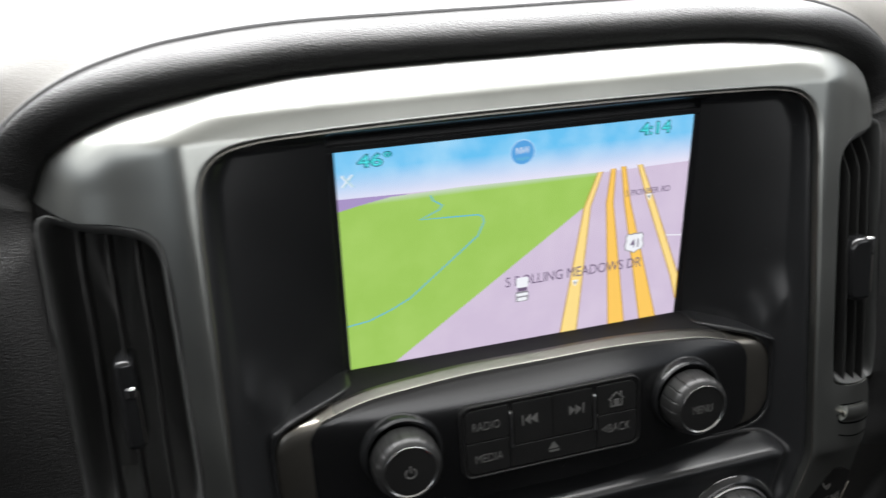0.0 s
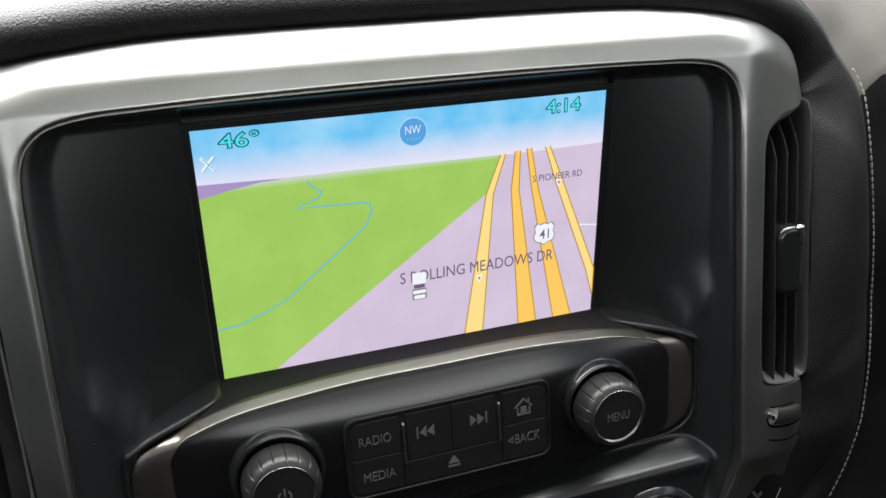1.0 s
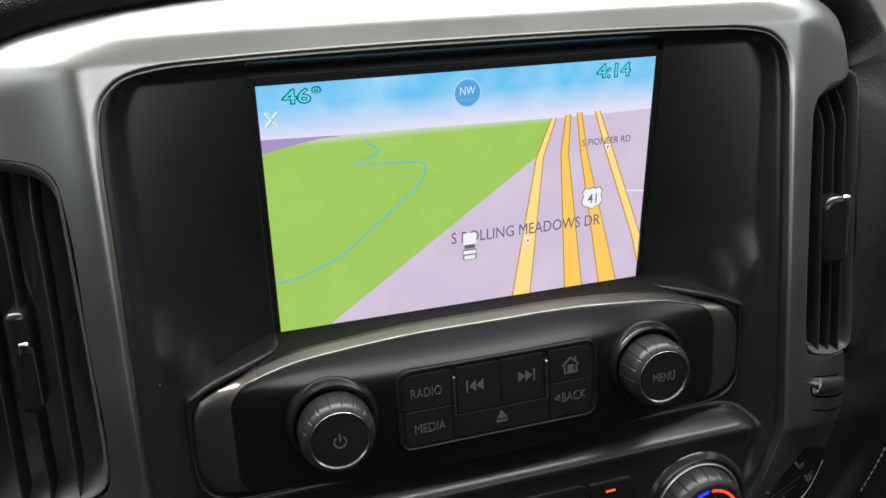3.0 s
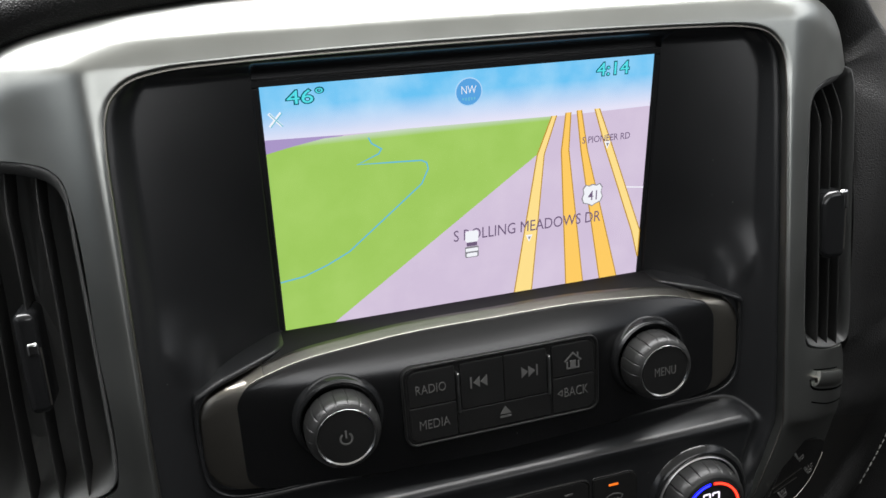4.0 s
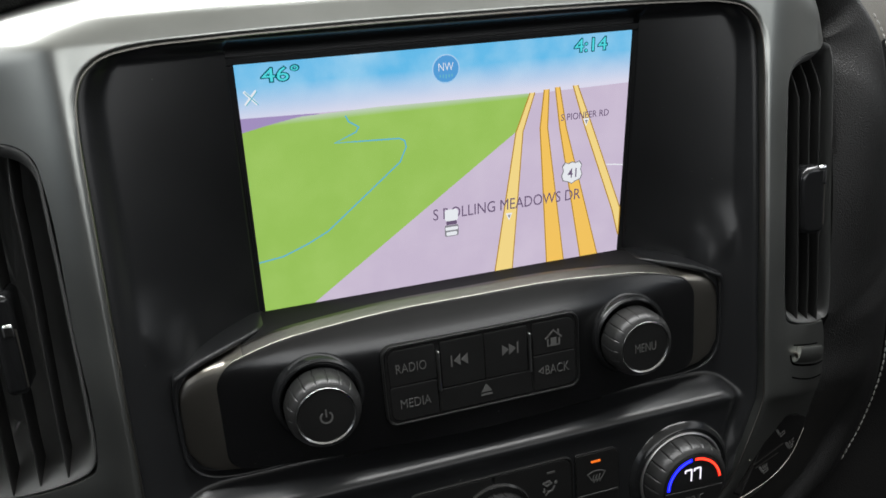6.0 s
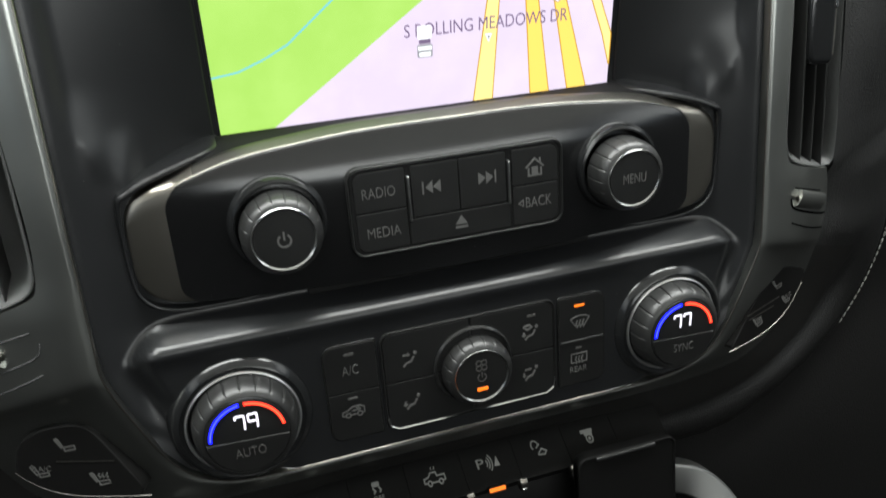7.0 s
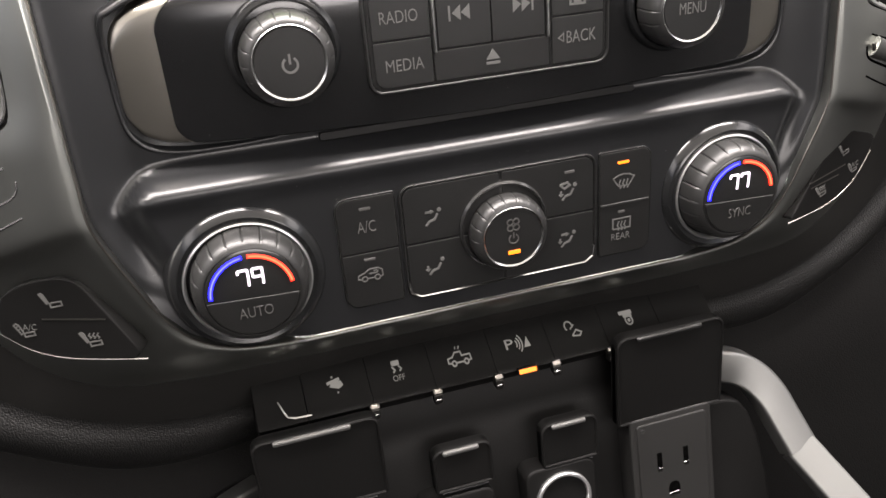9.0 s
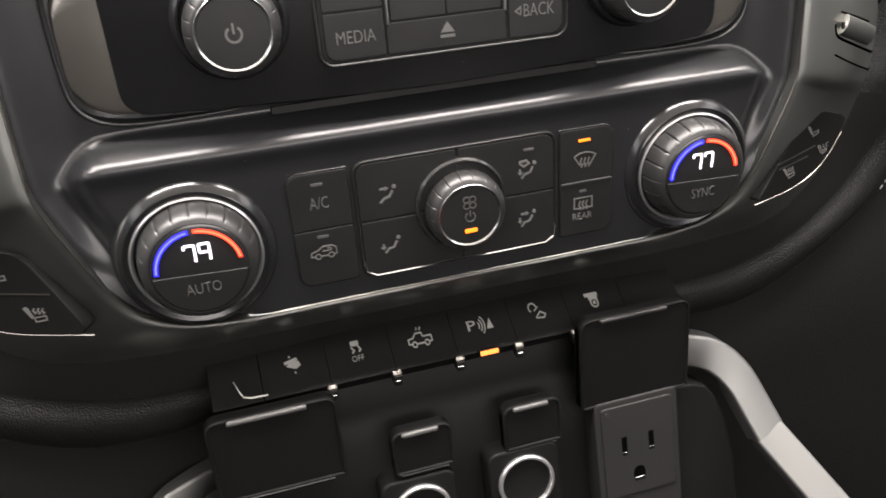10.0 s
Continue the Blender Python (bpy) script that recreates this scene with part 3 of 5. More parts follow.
def panel_out(x, z):
    """How far the black panel stands towards the cab."""
    a = abs(x)
    floor = -3.0 + 35.0 * ease(3, -64, z) + 22.0 * ease(-64, -130, z) + 6 * ease(112, 145, a) * ease(-40, -80, z)
    # flared sides of the display's recess
    floor = max(floor, flare_out(a, z)) if a > 89.6 else floor
    # dished side wall up to the bezel's edge
    wall = (edge_out(z) - 5 - floor) * ease(half_width(z) - 9, half_width(z) - 1, a)
    top = (edge_out(z) - 7 - floor) * ease(109, 116.5, z)
    h = floor + max(wall, top, 0)
    # beside the radio
    near = ease(116, 126, a) * ease(14, -8, z) * ease(-104, -74, z)
    h += (side_out(a, z) - h) * near
    # shoulder round the radio
    inside = min(radio_top(x) - 1.0 - 2.0 * ease(88, 100, a) - z, z - (radio_bottom(x) - 4.0), (129.6 - a) * 0.6)
    sunk = 12.2 - 2.6 * ease(92, 106, a) - 3 * ease(-20, -40, z)
    h = max(h, floor + (radio_out(x, z) - sunk - floor) * ease(-0.2, 3.2, inside)) if z > -62 and a < 124 else h
    # housing of the climate controls: a crowned block with a sharp upper ridge and scooped ends
    ridge = z + 65.6 + 9 * ease(118, 141, a) ** 2
    end = half_width(z) - 6 - a
    body = climate_out(z) + 1.2 * math.exp(-((z + 70) / 3.4) ** 2)
    block = ease(2.0, -2.2, ridge) * ease(-3, 13, end)
    return max(h, h + (body - h) * block)


def panel_point(x, z):
    """A point of the panel; the shelf over the radio falls away towards the screen."""
    h = panel_out(x, z)
    front = radio_out(x, z) - 10.2
    back = min(1.0, max(0.0, (front - h) / (front + 3)))
    fall = 8.0 * (1 - ease(88, 126, abs(x))) * back * ease(60, 12, z) * ease(-12, -2, z)
    return x, -h, z - fall


zs = [118.2 - 0.9 * k for k in range(12)] + [107 - 3.2 * k for k in range(30)] + [11 - 0.6 * k for k in range(30)] + [-7 - 1.15 * k for k in range(58)] + [-74 - 1.9 * k for k in range(31)] + [-133.2]
INNER = [2.0 * k for k in range(43)] + [85.5, 87, 88.2, 89.2, 89.8, 90.4, 91.2]


def across(z):
    """The panel's columns at a height: fixed beside the screen, then spread to the bezel."""
    right = INNER + [91.2 + (half_width(z) - 91.2) * k / 36 for k in range(1, 37)]
    return [-x for x in reversed(right[1:])] + right


part("molded_panel", loft([[panel_point(x, z) for x in across(z)] for z in zs]), PANEL, dash, "black centre panel with a display recess", angle=70, close=False)


def shoulder(s):
    """The raised lip round the radio's end: a narrow flat face over the corner that thins to a fine rib down the side."""
    middle = smooth_path([(s * 88.3, -11, -4.8), (s * 89.8, -13.5, -3.6), (s * 92.5, -18.0, -2.6), (s * 99, -21.6, -3.4), (s * 107, -25.0, -4.6), (s * 112, -26.4, -5.8), (s * 117, -27.4, -7.2), (s * 121.5, -29.0, -8.6), (s * 125.5, -30.2, -10.4), (s * 127.6, -30.6, -11), (s * 128.7, -30.6, -15.5), (s * 129.2, -30.6, -22), (s * 129.4, -31.6, -34), (s * 129.2, -33, -44), (s * 128.0, -34.4, -51), (s * 123, -35.4, -56.8), (s * 114, -35.4, -59.6), (s * 100, -35.0, -60.4), (s * 82, -33.0, -61), (s * 60, -29, -61)], 3)
    rows = []
    for k, p in enumerate(middle):
        t = middle[min(k + 1, len(middle) - 1)] - middle[max(k - 1, 0)]
        out = Vector((-t.z, t.x)).normalized() * s
        slim = 0.6 - 0.15 * ease(-8, -18, p.z)
        row = [(p.x + slim * n * out.x, p.y + deep, p.z + slim * n * out.y) for n, deep in ((-1.8, 7), (-1.8, 0.6), (-1.5, 0.1), (-0.7, -0.1), (0.5, -0.15), (1.3, 0.05), (1.9, 0.6))]
        row += [(p.x + slim * n * out.x, p.y + deep, p.z + slim * n * out.y) for n, deep in ((2.25, 1.6), (2.35, 3.0), (2.4, 8.0), (2.4, 22.0))]
        rows.append(row)
    return loft(rows)


for s in (-1, 1):
    part("shoulder_edge", shoulder(s), PANEL, dash, "soft rounded black edge over the radio", angle=60)
# slot drawn as a raised plate, its inner shade put into the dark colour
slot = face_frame(0, -33.5, -62.8, 20)
part("disc_slot", plate(slot, rounded(-64, -1.6, 64, 1.6, 1.2), -2, 0.6, 0.3), PIANO, dash, "narrow black disc slot")


# ---- navigation display ----
display = thing("navigation_display", (0, 0, -4), "lit navigation screen with a map, set in a black recess", "display screen")
SCREEN = face_frame(0, 0, 0)
part("screen_glass", plate(SCREEN, rounded(-89, -7, 89, 106.4, 1), -6, -0.8, 0.5), GLOSS, display, "black display glass")


def lit(name, loop, w, material, label=""):
    if sum(a[0] * b[1] - b[0] * a[1] for a, b in zip(loop, loop[1:] + loop[:1])) < 0:
        loop = list(reversed(loop))
    return part(name, plate(SCREEN, loop, w - 0.05, w, 0.01, 1), material, display, label)


def sky_glow():
    """Blue sky with thin clouds that pales to a pinkish white at the map's horizon."""
    m = light_up("map_sky", (0.1, 0.5, 0.9), 1.0, (0.8, 0.9, 1.0))
    nt = m.node_tree
    b = nt.nodes["Principled BSDF"]
    ramp_clouds = nt.nodes["Color Ramp"]
    ramp_clouds.color_ramp.elements[0].color = (0.15, 0.54, 0.87, 1)
    ramp_clouds.color_ramp.elements[1].color = (0.36, 0.68, 0.92, 1)
    nt.nodes["Noise Texture"].inputs["Scale"].default_value = 38
    at = nt.nodes.new("ShaderNodeTexCoord")
    sep = nt.nodes.new("ShaderNodeSeparateXYZ")
    nt.links.new(at.outputs["Object"], sep.inputs[0])
    rise = nt.nodes.new("ShaderNodeMapRange")
    rise.inputs["From Min"].default_value, rise.inputs["From Max"].default_value = 0.086, 0.1045
    nt.links.new(sep.outputs["Z"], rise.inputs["Value"])
    fade = nt.nodes.new("ShaderNodeValToRGB")
    fade.color_ramp.elements[0].position, fade.color_ramp.elements[0].color = 0.0, (0, 0, 0, 1)
    fade.color_ramp.elements[1].position, fade.color_ramp.elements[1].color = 0.75, (1, 1, 1, 1)
    nt.links.new(rise.outputs[0], fade.inputs[0])
    mix = nt.nodes.new("ShaderNodeMix")
    mix.data_type = "RGBA"
    mix.inputs[6].default_value = (0.80, 0.77, 0.90, 1)
    nt.links.new(fade.outputs[0], mix.inputs[0])
    nt.links.new(ramp_clouds.outputs[0], mix.inputs[7])
    nt.links.new(mix.outputs[2], b.inputs["Emission Color"])
    return m


MAP_SKY = sky_glow()
MAP_GROUND = light_up("map_ground", (0.645, 0.53, 0.675), 1.0, (0.69, 0.575, 0.71))
MAP_PURPLE = light_up("map_far_ground", (0.40, 0.30, 0.55), 1.0)
MAP_PARK = light_up("map_park", (0.355, 0.585, 0.105), 1.0, (0.39, 0.62, 0.125), (0.083, 0.0868, (0.66, 0.72, 0.66)))
MAP_ROAD = light_up("map_road", (1.0, 0.60, 0.12), 1.0)
MAP_PALE_ROAD = light_up("map_pale_road", (1.0, 0.74, 0.26), 1.0)
MAP_EDGE = light_up("map_road_edge", (0.50, 0.27, 0.03), 1.0)
MAP_RIVER = light_up("map_river", (0.15, 0.50, 0.62), 1.0)
MAP_TEXT = light_up("map_text", (0.16, 0.11, 0.19), 1.0)
MAP_WHITE = light_up("map_white", (0.9, 0.9, 0.92), 1.0)
MAP_GREY = light_up("map_grey", (0.25, 0.24, 0.26), 1.0)
MAP_TEAL = light_up("map_teal", (0.10, 0.76, 0.80), 1.0)
MAP_DARK = light_up("map_outline", (0.0, 0.10, 0.13), 1.0)
MAP_PALE = light_up("map_pale_blue", (0.42, 0.66, 0.9), 1.0)
MAP_BADGE = light_up("map_badge_blue", (0.10, 0.36, 0.72), 1.0)

lit("map_ground", [(-87, -6.5), (87, -6.5), (87, 86), (-87, 86)], 0.0, MAP_GROUND, "lilac map ground")
lit("map_sky", [(-87, 83.2), (-60, 82.4), (40, 80.6), (87, 81.0), (87, 104.4), (-87, 104.4)], 0.06, MAP_SKY, "pale blue map sky")
lit("map_far_ground", [(-87, 76), (-87, 83.8), (-75, 83.4), (-55, 82)], 0.05, MAP_PURPLE)
lit("map_park", [(-87, -6.5), (-71.5, -6.5), (-64.9, -3.0), (34.5, 66.2), (40.2, 80.8), (-31.6, 82.2), (-63.3, 81.6), (-76, 79.6), (-87, 77.4)], 0.1, MAP_PARK, "bright green park area")
part("river", strokes(SCREEN, [[(-45, 80), (-43.8, 77.4), (-39.7, 74.6), (-41, 72.6), (-50.2, 68.9), (-35, 68.2), (-22.5, 67.6), (-20.2, 66.4), (-19.6, 63.6), (-22.6, 57.2), (-30, 51.2), (-56.3, 30.1), (-66, 25.4), (-76.6, 21.5), (-87, 20.2)]], 0.65, 0.1, 0.05), MAP_RIVER, display, "thin blue river line")


def map_road(points, material, name="map_road"):
    """A ribbon that widens towards the viewer, with dark edges; rows of left x, right x, z."""
    left, right = [(a, z) for a, b, z in points], [(b, z) for a, b, z in points]
    road = lit(name, left + right[::-1], 0.16, material)
    part("road_edge", strokes(SCREEN, [left, right], 0.5, 0.16, 0.05), MAP_EDGE, road)


map_road([(37.9, 40.2, 81), (31.4, 34.8, 63.8), (21.0, 30.2, -6.5)], MAP_PALE_ROAD)
map_road([(44.7, 47.1, 81.8), (43.2, 46.9, 64.4), (48.7, 58.0, -6.5)], MAP_ROAD)
map_road([(50.1, 52.3, 82.3), (53.0, 56.2, 63.5), (67.2, 76.8, -6.5)], MAP_ROAD)
map_road([(58.9, 61.2, 82.2), (65.2, 68.9, 64.0), (82.6, 87.0, 19.5), (86.8, 87.0, 5.5)], MAP_PALE_ROAD)
part("map_line", strokes(SCREEN, [[(76.5, 43), (87, 41.6)]], 0.5, 0.1, 0.05), MAP_WHITE, display)

PRINT = face_frame(0, -0.3, 0)
part("street_name", lettering(PRINT, "S ROLLING MEADOWS DR", 28.2, 30.2, 5.4, 73.5, 0.05, thick=0.1), MAP_TEXT, display, "dark street name")
part("street_name", lettering(PRINT, "S PIONEER RD", 65.5, 68.2, 3.1, 24.2, 0.05, thick=0.12), MAP_TEXT, display, "small dark street name")
TOP_PRINT = face_frame(0, -0.45, 0)
part("temperature_reading", lettering(face_frame(0, -0.35, 0), "46°", -69.6, 99.6, 6.6, 15.8, 0.04, thick=0.55), MAP_DARK, display)
part("temperature_reading", lettering(TOP_PRINT, "46°", -69.6, 99.6, 5.6, 14.5, 0.04, thick=0.1), MAP_TEAL, display, "teal outdoor temperature")
part("clock_reading", lettering(face_frame(0, -0.35, 0), "4:14", 66.6, 99.7, 6.6, 16.8, 0.04, thick=0.55), MAP_DARK, display)
part("clock_reading", lettering(TOP_PRINT, "4:14", 66.6, 99.7, 5.6, 15.7, 0.04, thick=0.1), MAP_TEAL, display, "teal clock digits")
part("route_icon", strokes(SCREEN, [[(-84.4, 88.4), (-79.6, 93.8)], [(-84.4, 93.8), (-79.6, 88.4)]], 1.1, 0.2, 0.05), MAP_WHITE, display, "white crossed icon")
part("route_icon", strokes(SCREEN, [[(-84.0, 88.2), (-79.2, 93.6)], [(-84.0, 93.6), (-79.2, 88.2)]], 0.4, 0.3, 0.05), MAP_RIVER, display)
compass = part("compass_badge", lathe(face_frame(-0.9, -0.2, 95.2), [(6.0, -0.1), (6.0, 0.1), (0, 0.1)]), MAP_BADGE, display, "round blue compass badge")
part("badge_rim", lathe(face_frame(-0.9, -0.25, 95.2), [(6.1, 0), (6.1, 0.12), (5.6, 0.12), (5.6, 0)]), MAP_PALE, compass)
part("badge_letters", lettering(face_frame(-0.9, -0.4, 95.2), "NW", 0, 0.9, 3.3, 6.6, 0.05), MAP_WHITE, compass)
part("badge_ticks", strokes(face_frame(-0.9, -0.4, 95.2), [[(k * 1.3, -2.4), (k * 1.3, -3.9 + 0.25 * abs(k))] for k in (-2, -1, 0, 1, 2)], 0.5, 0, 0.05), MAP_RIVER, compass)
shield_loop = [(-4.7, 3.2), (-3.4, 4.9), (-1.8, 4.3), (0, 4.9), (1.8, 4.3), (3.4, 4.9), (4.7, 3.2), (4.2, 1.0), (5.0, -1.2), (4.2, -3.4), (1.6, -4.2), (0, -5.2), (-1.6, -4.2), (-4.2, -3.4), (-5.0, -1.2), (-4.2, 1.0)]
SHIELD = face_frame(60.0, -0.35, 41.3)
shield = part("route_shield", strokes(SHIELD, [], fills=[[(1.1 * a, 1.1 * b) for a, b in shield_loop]], w=0, deep=0.04), MAP_GREY, display)
part("shield_face", strokes(SHIELD, [], fills=[shield_loop], w=0.05, deep=0.05), MAP_WHITE, shield, "white highway shield")
part("shield_number", lettering(face_frame(60.0, -0.5, 41.3), "41", 0, -0.2, 4.6, 4.6, 0.05, thick=0.12), MAP_TEXT, shield)
for u, v in ((28.4, 24.0), (66.2, 64.9)):
    part("route_marker", strokes(face_frame(u, -0.35, v), [], fills=[[(-1.6, 1.6), (1.6, 1.6), (0, -1.9)]], deep=0.05), MAP_WHITE, display)
    part("route_marker", strokes(face_frame(u, -0.45, v), [], fills=[[(-0.7, 0.8), (0.7, 0.8), (0, -0.8)]], deep=0.05), MAP_GREY, display)
CAR = face_frame(0.0, -0.55, 25.4)
car = part("map_truck", strokes(CAR, [], fills=[rounded(-3.3, -6.6, 3.3, -1.2, 0.8)], deep=0.05), MAP_GREY, display, "small white truck marker")
part("truck_roof", strokes(CAR, [], fills=[rounded(-3.1, 1.0, 3.1, 6.4, 1.2), rounded(-3.0, -3.6, 3.0, -2.0, 0.4), rounded(-2.6, -6.2, 2.6, -4.4, 0.6)], w=0.06, deep=0.05), MAP_WHITE, car)
part("truck_window", strokes(CAR, [], fills=[rounded(-2.5, -0.9, 2.5, 0.9, 0.4)], w=0.06, deep=0.05), MAP_TEXT, car)

# lip under the screen
def lip_row(x):
    """From the screen's foot up to the strip's back edge."""
    hf, zf = radio_out(x, radio_top(x)) - roll(x, radio_top(x) - 1.6) - 5.3, radio_top(x) - 0.35
    return [(x, 0.5, -3.4), (x, -1.5, -2.6), (x, -3.0, -2.2)] + [(x, -(3 + (hf - 3) * k / 8), -2.2 + (zf + 2.2) * k / 8) for k in range(1, 9)] + [(x, -hf - 0.6, zf - 0.8), (x, -hf - 0.6, zf - 4)]


part("lower_lip", loft([lip_row(-116 + 232 * k / 116) for k in range(117)]), LIP, display, "matt black lip under the screen")


for s in (-1, 1):
    part("side_border", plate(face_frame(s * 89.1, 0, 51.5), rounded(-1.7, -55, 1.0, 52.5, 0.1) if s > 0 else rounded(-1.0, -55, 1.7, 52.5, 0.1), -4, 0.4, 0.2), PANEL, display, "narrow black border beside the screen")
part("top_border", plate(face_frame(0, 0, 105.6), rounded(-90.0, -1.15, 90.0, 1.6, 0.1), -4, 0.42, 0.2), PANEL, display, "narrow black border over the screen")


# ---- radio control panel ----
def col_sheet(xs, top, bottom, out, rows=14, back=9.0, edge=1.6, ends=(1, 1)):
    """A solid-looking cover with rounded edges between two curves over x."""
    grid = []
    ts = sorted({0.0, 0.012, 0.03, 0.06, 0.94, 0.97, 0.988, 1.0} | {k / rows for k in range(1, rows)})
    for k, x in enumerate(xs):
        zt, zb = top(x), bottom(x)
        line = []
        for t in ts:
            z = zt + (zb - zt) * t
            d = min(zt - z, z - zb, x - xs[0] + 9 * (1 - ends[0]), xs[-1] - x + 9 * (1 - ends[1]))
            drop = edge - math.sqrt(max(0.0, edge ** 2 - (edge - min(edge, d)) ** 2))
            line.append((x, -(out(x, z) - drop), z))
        line = [(x, line[0][1] + back, zt)] + line + [(x, line[-1][1] + back, zb)]
        grid.append(line)
    grid = [[(xs[0], p[1] + back, p[2]) for p in grid[0]]] + grid + [[(xs[-1], p[1] + back, p[2]) for p in grid[-1]]]
    return loft(grid)


def spread(a, b, n):
    m = [a + (b - a) * k / n for k in range(n + 1)]
    s = 1 if b > a else -1
    return sorted({*m, a + 0.4 * s, a + 1.0 * s, b - 0.4 * s, b - 1.0 * s})


radio = thing("radio_control_panel", (0, -30, -57), "black radio control panel with two knobs and nickel trim", "radio")


def plate_top(x):
    """The face's upper edge, with round corners at its ends."""
    q = max(0.0, abs(x) - 103.5)
    return radio_top(x) - 1.6 - (9 - math.sqrt(max(0.0, 81 - q * q)))


def plate_bottom(x):
    """The face's lower edge; its corners are round too."""
    q = max(0.0, abs(x) - 105.4)
    return radio_bottom(x) + 7 - math.sqrt(max(0.0, 49 - q * q))


part("faceplate", col_sheet(spread(-112.4, 112.4, 160), plate_top, plate_bottom, lambda x, z: radio_out(x, z) + 0.45 - roll(x, z), edge=0.7, ends=(0, 0)), FACE, radio)
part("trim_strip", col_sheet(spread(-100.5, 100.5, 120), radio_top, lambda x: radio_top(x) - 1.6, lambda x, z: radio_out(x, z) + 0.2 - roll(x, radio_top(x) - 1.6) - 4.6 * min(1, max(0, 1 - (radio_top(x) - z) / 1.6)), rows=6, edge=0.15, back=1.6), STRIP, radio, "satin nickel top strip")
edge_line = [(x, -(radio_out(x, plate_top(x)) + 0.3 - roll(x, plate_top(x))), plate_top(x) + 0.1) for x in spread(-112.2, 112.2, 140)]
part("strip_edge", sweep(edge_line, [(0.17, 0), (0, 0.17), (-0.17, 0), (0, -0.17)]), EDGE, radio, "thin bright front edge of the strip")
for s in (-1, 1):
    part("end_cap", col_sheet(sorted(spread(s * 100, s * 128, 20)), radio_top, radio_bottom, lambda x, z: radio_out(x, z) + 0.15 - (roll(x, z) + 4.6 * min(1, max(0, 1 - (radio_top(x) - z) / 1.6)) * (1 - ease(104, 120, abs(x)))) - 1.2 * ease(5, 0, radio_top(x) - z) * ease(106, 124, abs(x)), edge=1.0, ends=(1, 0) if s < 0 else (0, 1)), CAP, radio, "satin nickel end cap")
RADIO = face_frame(0, -41.5, -28, 8.5)


def radio_plane(x, lift=0.0):
    return face_frame(x, -41.5 - lift, -28, 8.5)


cluster_loop = rounded(-44.8, -17.2, 44.8, 18.4, 5)
cluster = part("button_bed", plate(RADIO, cluster_loop, -4, 0.15, 0.5), GLOSS, radio, "recessed gloss black button bed")
part("cluster_rim", frame_ring(RADIO, [(1.02 * a, 1.035 * b) for a, b in cluster_loop], 1.0, -3, 0.75), KEY, radio, "thin raised rim")


def button(name, parent, frame_m, loop, high=1.5, label="", material=None):
    return part(name, plate(frame_m, inset(loop, 0.22), -1.0, high, 0.16, 2), material or KEY, parent, label)


def legend(parent, bm, faint=False):
    return part("legend", bm, FAINT_INK if faint else INK, parent)


BT = 0.6
LEG = face_frame(0, -41.5, -28, 8.5) @ Matrix.Translation((0, 0, BT))
b = button("button", radio, RADIO, rounded(-43.2, 0.6, -22.2, 16.8, 1, radii=(0.9, 0.9, 0.9, 4)), BT)
legend(b, lettering(LEG, "RADIO", -33.2, 8.2, 4.1, 13.4))
b = button("button", radio, RADIO, rounded(-43.2, -15.8, -22.2, 0.2, 1, radii=(4, 0.9, 0.9, 0.9)), BT)
legend(b, lettering(LEG, "MEDIA", -32.4, -8.2, 4.1, 13.6))
b = button("button", radio, RADIO, rounded(-20.0, -4.6, 0, 16.8, 0.9), BT)
legend(b, strokes(LEG, [[(-15.2, 4.4), (-15.2, 9.6)]], 0.7, 0, 0.2, fills=[[(-14.2, 7), (-11.2, 4.4), (-11.2, 9.6)], [(-11.0, 7), (-7.8, 4.4), (-7.8, 9.6)]]))
b = button("button", radio, RADIO, rounded(0, -4.6, 20.4, 16.8, 0.9), BT)
legend(b, strokes(LEG, [[(15.6, 4.6), (15.6, 9.8)]], 0.7, 0, 0.2, fills=[[(8.2, 4.6), (8.2, 9.8), (11.3, 7.2)], [(11.5, 4.6), (11.5, 9.8), (14.7, 7.2)]]))
b = button("button", radio, RADIO, rounded(-21.8, -15.8, 21.8, -5.0, 0.9), BT)
legend(b, strokes(LEG, [], 0.7, 0, 0.2, fills=[[(-2.6, -10.6), (2.6, -10.6), (0, -6.9)], [(-2.6, -12.4), (2.6, -12.4), (2.6, -11.4), (-2.6, -11.4)]]))
b = button("button", radio, RADIO, rounded(22.8, 1.4, 43.4, 16.8, 1, radii=(0.9, 0.9, 4, 0.9)), BT)
legend(b, strokes(LEG, [[(29.0, 8.2), (33.0, 11.9), (37.0, 8.2)], [(30.2, 8.0), (30.2, 4.8), (35.8, 4.8), (35.8, 8.0)], [(35.4, 9.6), (35.4, 12)]], 0.75, 0, 0.2, fills=[[(31.6, 4.8), (34.4, 4.8), (34.4, 8.4), (31.6, 8.4)]]))
b = button("button", radio, RADIO, rounded(22.8, -15.8, 43.4, 1.0, 1, radii=(0.9, 4, 0.9, 0.9)), BT)
legend(b, lettering(LEG, "BACK", 34.4, -6.6, 4.4, 11.6))
legend(b, strokes(LEG, [[(27.4, -8.0), (25.4, -6.6), (27.4, -5.2), (27.4, -8.0)]], 0.4, 0, 0.2))
for u in (-21.1, 21.3):
    part("divider", plate(RADIO, rounded(u - 0.6, -5.6, u + 0.6, 13.0, 0.5), -1, 1.7, 0.5), DIVIDER, radio, "upright chrome divider")


